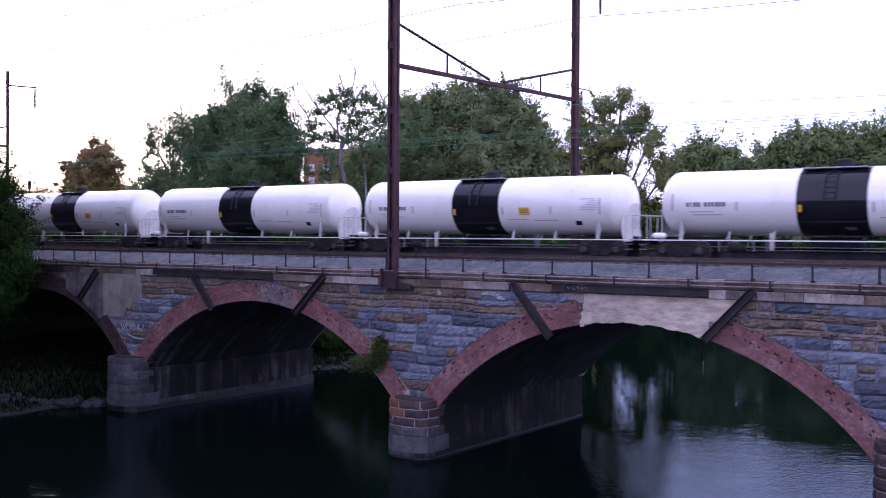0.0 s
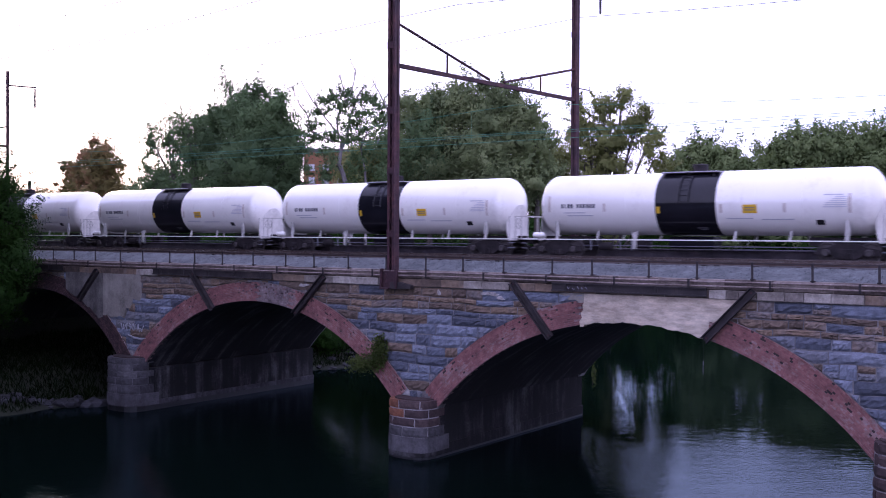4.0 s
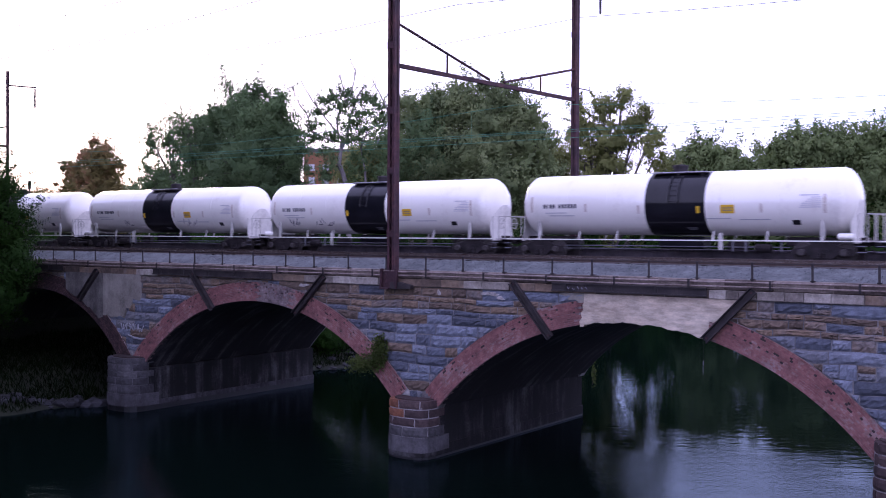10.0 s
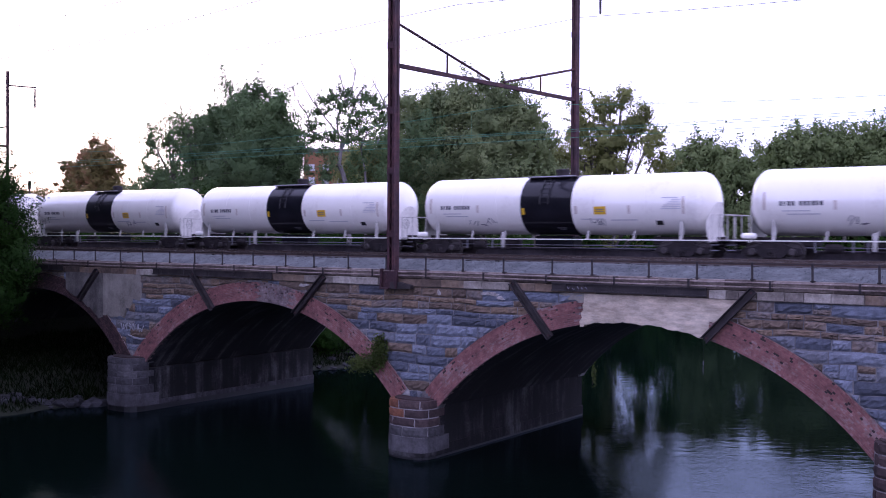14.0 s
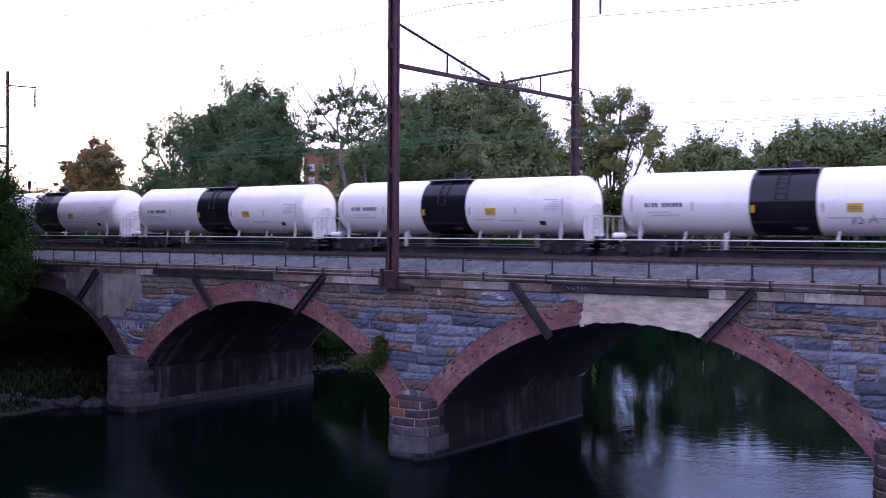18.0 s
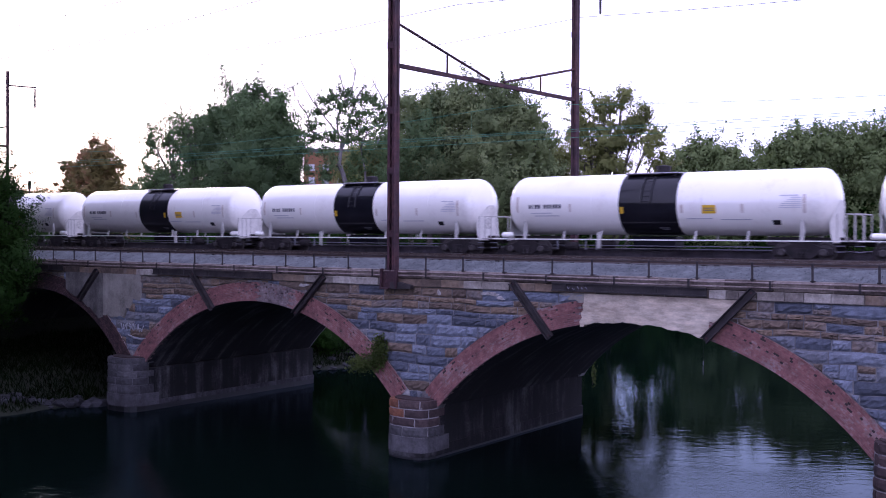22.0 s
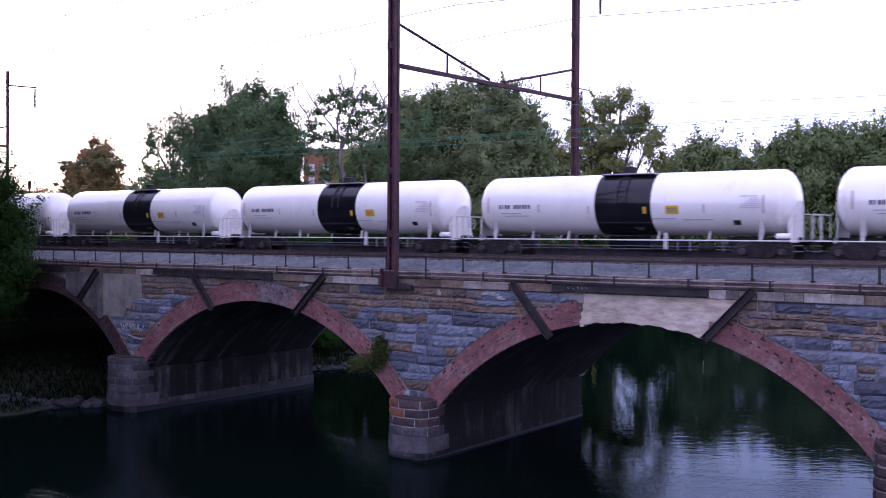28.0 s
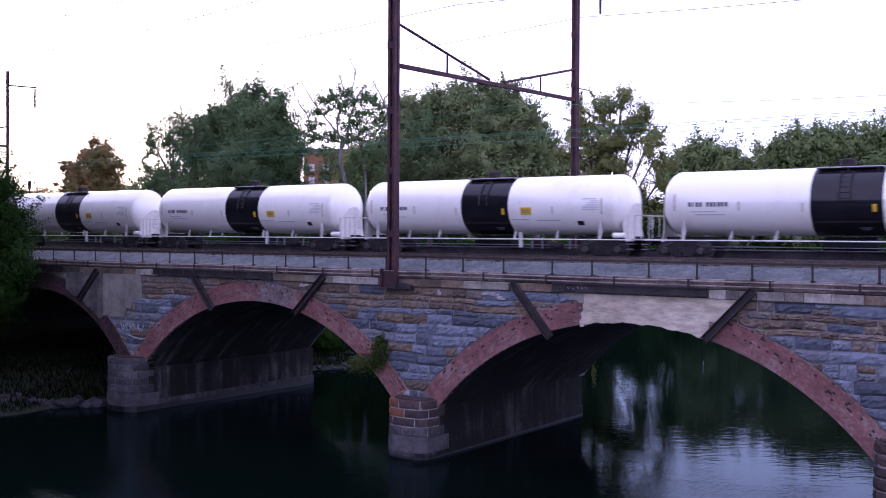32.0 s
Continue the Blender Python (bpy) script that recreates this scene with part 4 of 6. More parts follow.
    for t, z in ((0.25, 18.26), (0.77, 18.17)):
        part("hanger", Shape().tube([at(t, 17.4), at(t, z)], 0.05, 6), RUST, beam)
    for t0, t1 in ((-0.17, 0.0), (1.0, 1.175)):
        zz = 24.1 if x0 > -10 else 22.75
        part("cross_arm", Shape().tube([at(t0, zz - 0.1), at(t1, zz)], 0.07, 6), RUST, ob)
    fx = x0 + FAR_DX
    part("step_bracket", Shape().tube([(fx + 0.2, FAR_Y - 0.2, 17.95), (fx + 0.95, FAR_Y - 0.2, 17.75), (fx + 1.0, FAR_Y - 0.2, 17.95)], 0.035, 6), RUST, ob)
    for a in (0.0, 0.2):
        part("stub", Shape().tube([(fx - 0.27, FAR_Y - 0.25, 18.0 + a), (fx - 0.45, FAR_Y - 0.25, 18.0 + a)], 0.03, 5), RUST, ob)
    return ob


portal(0.0)
portal(-56.3)
portal(56.3)


def insulator(x, y, ztop, n=7, r=1.0):
    ob = thing("insulator_string", "dark string of ceramic insulator discs", "insulator", group="insulators")
    for i in range(n):
        zz = ztop - 0.12 * i
        part("disc", Shape().turned([(zz - 0.121, 0.04 * r), (zz - 0.06, 0.06 * r), (zz - 0.045, 0.11 * r), (zz - 0.02, 0.1 * r), (zz, 0.04 * r)], 12, "z", Matrix.Translation((x, y, 0))), CERAMIC, ob)


insulator(1.15, 17.75, 23.85, 11)
insulator(-55.2, 17.75, 22.6, 14, 1.3)


def wire(name, label, y, z_ends, sag, r, mat, supports=(-337.8, -281.5, -225.2, -168.9, -112.6, -56.3, 0.0, 56.3, 112.6, 168.9)):
    pts = []
    for a, b in zip(supports[:-1], supports[1:]):
        for i in range(8):
            t = i / 8
            pts.append((a + (b - a) * t, y, z_ends - sag * 4 * t * (1 - t)))
    pts.append((supports[-1], y, z_ends))
    ob = new(name, Shape().tube(pts, r, 5).mesh(name, mat))
    return tagged(ob, label, "wire", group="overhead wires")


wire("contact_wire", "greenish copper contact wire over the track", 6.75, 14.72, 0.05, 0.011, WIRE)
wire("contact_wire", "greenish copper contact wire over the track", 10.4, 14.72, 0.05, 0.012, WIRE)
wire("auxiliary_wire", "greenish copper wire over the contact wire", 10.4, 15.05, 0.1, 0.012, WIRE)
wire("messenger_wire", "greenish sagging carrier wire", 10.4, 16.6, 1.0, 0.011, WIRE)
for y, z, sg in ((17.75, 22.5, 0.9), (-2.4, 22.7, 1.2), (-0.4, 21.8, 1.4), (5.0, 20.9, 0.8)):
    wire("power_line", "thin grey overhead power line", y, z, sg, 0.017, GREYWIRE)
far_end = (-190 + 22 * 14, 140 + 154.0)
pole = thing("utility_pole", "tall weathered wooden utility pole with two cross-arms", "utility pole")
foot = float(land(*far_end)) - 0.5
part("shaft", Shape().tube([(*far_end, foot), (*far_end, 30.0)], [0.26, 0.16], 10), BARK, pole)
for k in (4.4, 6.6):
    pts = [(-190 + 22 * i, 140 + 11.0 * i, 36.2 - k - 0.22 * i + 0.012 * (i - 7) ** 2) for i in range(15)]
    part("cross_arm", Shape().box(far_end[0] - 0.06, far_end[0] + 0.06, far_end[1] - 1.2, far_end[1] + 1.2, pts[-1][2] - 0.16, pts[-1][2] - 0.03), BARK, pole)
    tagged(new("power_line", Shape().tube(pts, 0.035, 5).mesh("power_line", GREYWIRE)), "thin grey power line far behind the trees", "wire", group="overhead wires")
drop = thing("wire_hangers", "short vertical wires between carrier and contact wires", "wire")
for ty in (10.4,):
    for i in range(-22, 10):
        x = i * 5.63 + 2.8
        t = (x / 56.3) % 1.0
        part("hanger_wire", Shape().tube([(x, ty, 14.72), (x, ty, 16.6 - 4 * t * (1 - t))], 0.005, 4), WIRE, drop)


mast = thing("signal_mast", "slim dark steel mast with a box head beside the tracks", "mast", pose(-53.6, 16.2, 0))
part("shaft", Shape().tube([(0, 0, float(land(-53.6, 16.2)) - 0.3), (0, 0, 13.6)], 0.09, 8), DARKSTEEL, mast)
part("head", Shape().box(-0.1, 0.1, -0.1, 0.1, 13.55, 14.3, cut=0.03), DARKSTEEL, mast)

# ---------------- trees ----------------
def crown_points(centre, radius, clumps, per, rs, spread, squash=1.0, hollow=0.35, sprig=0.0):
    """Leaf places over a crown: clump centres lie mostly in the outer part of an ellipsoid; a share of them are shoots that reach out and up."""
    d = rs.normal(size=(clumps, 3))
    d /= np.linalg.norm(d, axis=1)[:, None]
    rad = hollow + (1 - hollow) * rs.uniform(0, 1, clumps) ** 0.6
    rad *= 0.84 + 0.26 * rs.uniform(0, 1, clumps)
    cc = centre + d * rad[:, None] * radius
    size = spread * (0.55 + 0.9 * rs.uniform(0, 1, clumps))
    off = rs.normal(size=(clumps, per, 3)) * 0.5
    off[:, :, 2] *= squash
    if sprig:
        along = d + np.array([0, 0, 0.55]) + rs.normal(0, 0.35, (clumps, 3))
        along /= np.linalg.norm(along, axis=1)[:, None]
        t = rs.uniform(0, 1, (clumps, per, 1)) ** 1.5
        shoot = along[:, None] * t * 1.95 + rs.normal(size=(clumps, per, 3)) * (0.22 - 0.14 * t)
        off = np.where((rs.uniform(0, 1, clumps) < sprig)[:, None, None], shoot, off)
    turn = off / np.maximum(np.linalg.norm(off, axis=2, keepdims=True), 1e-6)
    turn = turn * 0.55 + d[:, None] * 0.75 + np.array([0, 0, 0.3])
    return cc, (cc[:, None] + off * size[:, None, None]).reshape(-1, 3), turn.reshape(-1, 3)


def leaves(name, pts, size, rs, mat, droop=0.3, face=None):
    """Leaves at pts; face: the way that each one's flat side looks."""
    n = len(pts)
    u = rs.normal(size=(n, 3))
    u[:, 2] -= droop
    if face is not None:
        soft = face / np.maximum(np.linalg.norm(face, axis=1)[:, None], 1e-6)
        face = soft + rs.normal(0, 0.3, face.shape)
        u = np.cross(face, u)
    u /= np.maximum(np.linalg.norm(u, axis=1)[:, None], 1e-6)
    v = np.cross(rs.normal(size=(n, 3)) if face is None else face, u)
    v /= np.maximum(np.linalg.norm(v, axis=1)[:, None], 1e-6)
    s = size * rs.uniform(0.6, 1.35, n)[:, None]
    me = quads(name, pts, u * s, v * s * 0.55, mat)
    if face is not None:
        # leaves of one clump catch the light together
        me.attributes.new("custom_normal", "FLOAT_VECTOR", "POINT").data.foreach_set("vector", np.repeat(soft, 4, axis=0).astype(np.float32).ravel())
    return me


def tree(label, x, y, top, lobes, clumps, per, leaf, spread, mat, seed, trunk_r=0.35, hollow=0.35, lumps=0):
    """A tree of lobes (dx, dy, z, rx, rz): tapered trunk, limbs to the clumps, crown of small leaves."""
    rs = np.random.RandomState(seed)
    base = float(land(x, y)) - 0.3
    ob = thing("tree", label, "tree", pose(x, y, base), group="trees behind the bridge")
    wood = Shape()
    lo = min(q[2] - q[4] for q in lobes) - base
    hi = max(q[2] + q[4] for q in lobes) - base
    fork = max(lo * 0.9, 1.2)
    wood.tube([(0, 0, 0), (0.12, 0.05, fork * 0.5), (0.0, 0.1, fork), (0.15, 0, fork + (hi - fork) * 0.5), (0.05, 0, hi * 0.93)],
              [trunk_r * 1.25, trunk_r, trunk_r * 0.8, trunk_r * 0.42, 0.03], 9)
    allp, faces = [], []
    wts = [(q[3] * q[3] * q[4]) ** 0.7 for q in lobes]
    for (dx, dy, z, rx, rz), w in zip(lobes, wts):
        k = max(6, int(clumps * w / sum(wts)))
        c = np.array([dx, dy, z - base])
        cc, pts, turn = crown_points(c, np.array([rx, rx * 0.9, rz]) * (0.92 if lumps else 0.98), k, per, rs, spread, 0.8, hollow, 0.34)
        allp.append(pts)
        faces.append(turn)
        for _ in range(lumps if rx > 1.5 else 0):
            # leafy boughs that stand out of the crown
            way = rs.normal(size=3) * (1, 1, 0.8) + (0, 0, 0.35)
            way /= np.linalg.norm(way)
            size = rs.uniform(0.26, 0.42) * rx
            _, pts, turn = crown_points(c + way * np.array([rx, rx * 0.9, rz]) * 0.9, np.array([size, size, size * 0.8]), max(4, k // 7), per, rs, spread * 0.5, 0.8, 0.15, 0.34)
            allp.append(pts)
            faces.append(turn)
        if rx > 1.9 and hollow > 0.3:
            # the dense heart of the crown
            _, pts, turn = crown_points(c, np.array([rx, rx * 0.9, rz]) * 0.62, k // 2, per, rs, spread * 1.5, 0.8, 0.1)
            allp.append(pts)
            faces.append(turn)
        a = Vector((0.05, 0, min(fork + (z - base - fork) * 0.35, z - base)))
        b = Vector(c)
        wood.tube([a, a.lerp(b, 0.5) + Vector((0, 0, 0.3)), b], [trunk_r * 0.5, trunk_r * 0.3, trunk_r * 0.15], 6, caps=False)
        for q in cc[::3]:
            q = Vector(q)
            mid = b.lerp(q, 0.5) + Vector(rs.uniform(-0.3, 0.3, 3))
            wood.tube([b.lerp(a, rs.uniform(0, 0.5)), mid, q], [trunk_r * 0.14, trunk_r * 0.09, 0.015], 4, caps=False)
    part("trunk", wood, BARK, ob, smooth=True)
    part("crown", leaves("crown", np.concatenate(allp), leaf, rs, mat, face=np.concatenate(faces)), mat, ob)
    return ob


tree("distant brownish-green tree with a ragged crown", -117.5, 68.4, 26, [(2.1, 0, 22.9, 2.7, 2.2), (-1.1, 0, 21.8, 2.0, 1.7), (3.8, 0, 20.9, 2.6, 2.4), (-5.0, 0, 19.9, 2.4, 2.2), (0.6, 0, 19.2, 4.2, 2.5), (-0.5, 0, 16.0, 6.6, 2.8), (4.4, 0, 17.3, 2.4, 2.6)], 300, 65, 0.2, 0.9, LEAF_RED, 1, lumps=3)
tree("spiky grey-green tree with upward shoots", -65.4, 41.7, 23.5, [(-3.6, 0, 20.5, 1.3, 2.4), (-0.8, 0, 20.9, 1.6, 2.5), (1.6, 0, 19.6, 1.7, 2.5), (1.2, 0, 16, 3, 2.7), (-2.4, 0, 16.4, 2.4, 2.6), (-5.0, 0, 15.4, 2.0, 2.0)], 260, 75, 0.12, 0.75, LEAF, 2, hollow=0.2)
tree("spiky grey-green tree with upward shoots", -58.6, 39.2, 23.4, [(-1.2, 0, 21.4, 1.8, 2.7), (-0.8, 0, 18, 2.4, 3), (-1, 0, 14.5, 2.6, 2.5)], 170, 75, 0.12, 0.75, LEAF, 3, hollow=0.2)
tree("large dense dark green tree with a broad round crown", -50.6, 40.0, 26, [(-2.6, 0, 22.2, 3.0, 2.8), (0.8, 0, 22.0, 3.0, 2.6), (3.8, 0, 20.6, 2.5, 2.8), (5.2, 0, 18, 2.0, 2.3), (-5.4, 0, 20.0, 2.3, 3.0), (-6.6, 0, 21.3, 1.6, 2.2), (-6.3, 0, 17, 2.0, 3), (0, 0, 18.5, 5, 4), (0.5, 0, 15.5, 5.6, 3.6), (-2.8, 0, 14.5, 3.6, 3.2), (2.8, 0, 13, 3.8, 3), (-3.6, 0, 25.3, 0.7, 0.6), (0.8, 0, 24.9, 0.7, 0.6), (4.2, 0, 23.5, 0.7, 0.6)], 760, 130, 0.125, 1.1, LEAF, 4, trunk_r=0.5, lumps=4)


def bare_tree(label, x, y, limbs, pads, seed):
    """A thin tree seen broadside: limbs as runs of (across, height, radius), each with twigs; flat pads of leaves (across, height, half width, half height)."""
    rs = np.random.RandomState(seed)
    base = float(land(x, y)) - 0.3
    ob = thing("tree", label, "tree", pose(x, y, base, 0, 0, 35.7), group="trees behind the bridge")
    wood = Shape()
    for run_of in limbs:
        pts = [Vector((a, 0.25 * math.sin(a * 2.1 + b), b - base)) for a, b, _ in run_of]
        wood.tube(pts, [q[2] * 0.75 + 0.018 for q in run_of], 7, caps=False)
        for p0, p1, (_, _, r) in zip(pts[:-1], pts[1:], run_of[1:]):
            if r < 0.07:
                for k in range(4):
                    q = p0.lerp(p1, rs.uniform(0.1, 1.0))
                    d = (p1 - p0).normalized() * rs.uniform(0.4, 1.0) + Vector((rs.uniform(-0.8, 0.8), rs.uniform(-0.4, 0.4), rs.uniform(0.0, 0.7)))
                    m = q + d * 0.6 + Vector((rs.uniform(-0.12, 0.12), 0, 0.05))
                    wood.tube([q, m, q + d * rs.uniform(1.0, 1.4)], [0.03, 0.024, 0.016], 4, caps=False)
    part("trunk", wood, PALEBARK, ob, "pale bare trunk and branches", smooth=True)
    pts, faces = [], []
    for a, b, w, h in pads:
        _, p, f = crown_points(np.array([a, 0.0, b - base]), np.array([w, w * 0.8, h * 1.35]), int(9 + 11 * w), 34, rs, 0.46, 0.7, 0.2, 0.55)
        pts.append(p)
        faces.append(f)
    part("crown", leaves("crown", np.concatenate(pts), 0.105, rs, LEAF, face=np.concatenate(faces)), LEAF, ob)


bare_tree("thin tree with a pale forked trunk and bare upper branches", -34.2, 35.8,
          [[(0.5, 7.0, 0.34), (0.3, 13.4, 0.3), (-0.1, 15.2, 0.27), (-0.5, 16.2, 0.24), (-0.3, 17.5, 0.2), (-0.2, 18.3, 0.15), (-0.6, 19.1, 0.12), (-0.7, 20.4, 0.1), (0.1, 21.7, 0.075), (0.7, 23.0, 0.05), (1.05, 24.8, 0.022)],
           [(-0.3, 17.4, 0.16), (0.2, 18.6, 0.12), (0.6, 20.9, 0.09), (1.3, 22.6, 0.06), (1.9, 23.6, 0.03)],
           [(0.1, 21.7, 0.06), (-0.1, 23.2, 0.045), (-0.5, 24.4, 0.02)],
           [(-0.6, 19.0, 0.1), (-1.9, 20.6, 0.07), (-2.9, 21.9, 0.05), (-3.7, 23.2, 0.02)],
           [(-1.0, 18.2, 0.1), (-3.1, 19.2, 0.075), (-3.4, 20.6, 0.055), (-4.3, 21.9, 0.04), (-4.8, 23.2, 0.02)],
           [(2.0, 7.0, 0.16), (2.0, 13.3, 0.14), (1.9, 15.7, 0.12), (1.5, 17.7, 0.09), (2.1, 19.2, 0.06)],
           [(3.0, 18.0, 0.1), (4.0, 21.0, 0.06), (3.3, 22.6, 0.045), (2.6, 23.8, 0.02)],
           [(3.9, 20.4, 0.06), (4.6, 22.4, 0.04), (4.4, 24.0, 0.02)]],
          [(-2.0, 21.9, 0.8, 0.3), (-0.9, 22.4, 1.0, 0.4), (-0.2, 22.7, 0.8, 0.35), (0.9, 21.9, 1.0, 0.4), (1.9, 22.3, 1.0, 0.4), (2.9, 21.7, 1.1, 0.5), (-2.3, 20.9, 0.9, 0.3), (-0.5, 21.3, 1.3, 0.4), (1.3, 20.9, 1.3, 0.45), (3.4, 20.7, 1.2, 0.55),
           (-2.7, 19.8, 1.1, 0.4), (0.2, 19.9, 1.4, 0.45), (2.3, 19.7, 1.5, 0.6), (3.7, 19.2, 1.2, 0.7), (-2.6, 18.8, 1.4, 0.5), (-0.9, 18.7, 1.4, 0.5), (0.7, 18.6, 1.5, 0.6), (2.6, 18.2, 1.5, 0.9), (4.0, 17.4, 1.2, 1.1), (2.7, 16.4, 1.3, 1.1), (3.6, 15.2, 1.2, 1.2), (1.2, 16.9, 0.9, 0.6), (-1.6, 15.6, 0.9, 0.9), (-1.8, 14.2, 1.0, 0.9), (-1.5, 17.3, 1.0, 0.7), (-1.3, 16.2, 0.9, 0.8), (0.7, 15.8, 0.7, 0.8), (1.0, 14.2, 0.9, 0.9)], 5)
tree("green tree behind thinner ones", -49.6, 57.7, 22, [(0, 0, 18.6, 3.2, 3.4), (-2.6, 0, 16.5, 2.6, 3.0), (2.4, 0, 17, 2.6, 3.0), (0, 0, 13.5, 4.5, 3.0)], 330, 85, 0.14, 1.0, LEAF_OLIVE, 25)
tree("bright green tree with a rounded crown", -30.8, 44.4, 22.3, [(0, 0, 19.0, 2.8, 3.2), (-1.6, 0, 16.4, 2.6, 3.0), (1.6, 0, 15.5, 2.6, 3.5), (0, 0, 12.5, 3.6, 2.5)], 320, 100, 0.11, 0.9, LEAF, 6)
tree("green tree behind thinner ones", -43.1, 57.4, 24, [(0, 0, 20.0, 3.0, 3.6), (-2.4, 0, 17, 2.8, 3.0), (2.4, 0, 17, 2.8, 3.4), (0, 0, 13.5, 4.5, 3.0)], 330, 85, 0.14, 1.0, LEAF, 26)
tree("large grey-green tree with a wide uneven crown", -25.5, 45.8, 24.8, [(-8.4, 0, 21.3, 2.1, 2.3), (-6.0, 0, 22.0, 2.1, 2.1), (-3.4, 0, 21.6, 2.4, 2.5), (-0.8, 0, 22.0, 2.6, 2.3), (1.8, 0, 21.6, 2.6, 2.3), (4.2, 0, 19.9, 2.2, 2.4), (6.0, 0, 18.2, 1.6, 1.8), (0, 0, 18.0, 5.4, 3.2), (-6.3, 0, 17.5, 3.2, 3.2), (-2.2, 0, 15.2, 4.4, 3.0), (3.0, 0, 14.8, 4.2, 3.0), (0, 0, 12, 5, 2.6)], 820, 130, 0.13, 1.1, LEAF_GREY, 7, lumps=5, trunk_r=0.5)
tree("slim green tree beside a larger one", -20.3, 47.0, 20.5, [(0.2, 0, 17.8, 1.5, 2.3), (0.8, 0, 15.4, 1.7, 2.0), (-0.6, 0, 14.6, 1.8, 2.4)], 120, 85, 0.11, 0.8, LEAF_GREY, 8)
tree("green tree behind thinner ones", -32.9, 73.3, 21.6, [(0, 0, 18.4, 2.4, 3.0), (-1.8, 0, 15.5, 2.6, 3.0), (2.0, 0, 14.5, 2.4, 3.0)], 220, 80, 0.14, 0.95, LEAF_OLIVE, 27)
tree("olive-green tree with a lacy broken crown", -24.8, 71.0, 27, [(1.6, 0, 25.5, 1.3, 1.2), (-0.9, 0, 24.1, 1.8, 1.7), (-3.4, 0, 23.4, 1.8, 2.0), (-4.5, 0, 21.0, 1.4, 2.0), (3.3, 0, 22.9, 2.0, 2.1), (4.9, 0, 20.6, 1.6, 1.7), (5.6, 0, 18.4, 1.3, 1.3), (0.2, 0, 20.8, 3.0, 2.5), (-2.4, 0, 18.2, 2.8, 2.3), (0.6, 0, 17.4, 2.3, 1.8), (-2.6, 0, 12.5, 3.6, 4.0), (-3.2, 0, 7.5, 4.0, 4.5), (4.3, 0, 11.5, 1.0, 4.2), (1.6, 0, 14.2, 2.2, 1.9), (3.3, 0, 13.6, 1.5, 1.9), (-0.2, 0, 10.5, 1.3, 4.2), (6.2, 0, 12.2, 0.9, 1.5), (6.4, 0, 16.1, 1.0, 1.6)], 620, 90, 0.17, 0.85, LEAF_OLIVE, 9, hollow=0.25)
tree("broad olive-green tree on the far bank", -35.5, 126.9, 26.6, [(0, 0, 22.6, 4.3, 3.9), (-3.6, 0, 21.8, 3.5, 3.3), (4.2, 0, 21.4, 3.7, 3.4), (-5.6, 0, 19.4, 3, 2.6), (7.4, 0, 19.6, 3.4, 3.6), (7.0, 0, 13, 4.0, 4.5), (0, 0, 17.0, 7, 4.5), (0, 0, 10.5, 7.5, 4.5)], 620, 52, 0.27, 1.3, LEAF_FAR, 10, trunk_r=0.5)
tree("tall dense green tree on the far bank", -22.8, 136.0, 27.7, [(0, 0, 23.8, 5.0, 4.2), (-4.4, 0, 22.4, 3.3, 3.7), (4.4, 0, 23.9, 4.4, 4.2), (0, 0, 18.0, 8, 5), (0, 0, 11, 8, 5)], 720, 52, 0.27, 1.3, LEAF_FAR, 11, trunk_r=0.6)
tree("tall dense green tree on the far bank", -13.1, 142.9, 29.3, [(0, 0, 25.3, 5.2, 4.4), (-4.3, 0, 24.0, 3.6, 3.8), (5, 0, 25.6, 4.5, 4.4), (0, 0, 19.0, 8.6, 5.5), (0, 0, 12, 8.6, 5)], 720, 52, 0.27, 1.3, LEAF_FAR, 12, trunk_r=0.6)
tree("tall dense green tree on the far bank", -2.0, 150.0, 29.3, [(0, 0, 24.6, 6.0, 4.8), (5, 0, 25.0, 4.5, 4.6), (0, 0, 18.0, 8.6, 6), (0, 0, 11, 8.6, 5)], 560, 52, 0.27, 1.4, LEAF_FAR, 13, trunk_r=0.6)


def thicket(name, label, boxes, per, leaf, mat, seed, category="bushes", bound=None):
    """Uncountable undergrowth: clumps of leaves over heaps (x, y, z, rx, ry, rz, clumps)."""
    rs = np.random.RandomState(seed)
    allp, faces = [], []
    for x, y, z, rx, ry, rz, k in boxes:
        _, pts, turn = crown_points(np.array([x, y, z]), np.array([rx, ry, rz]), k, per, rs, 0.12 * (rx + rz) + 0.35, 0.8, 0.3)
        if bound is not None:
            inside = bound(pts[:, 0], pts[:, 1])
            pts, turn = pts[inside], turn[inside]
        allp.append(pts)
        faces.append(turn)
    return tagged(new(name, leaves(name, np.concatenate(allp), leaf, rs, mat, face=np.concatenate(faces))), label, category, kind="stuff")


boxes = []
rg = random.Random(11)
for i in range(15):
    t = i / 14
    x, y = -95 + 60 * t + rg.uniform(-2, 2), 30 + 12 * t + rg.uniform(-4, 4)
    boxes.append((x, y, float(land(x, y)) + 3.5, rg.uniform(4, 5.5), 3.5, rg.uniform(4.5, 6), 50))
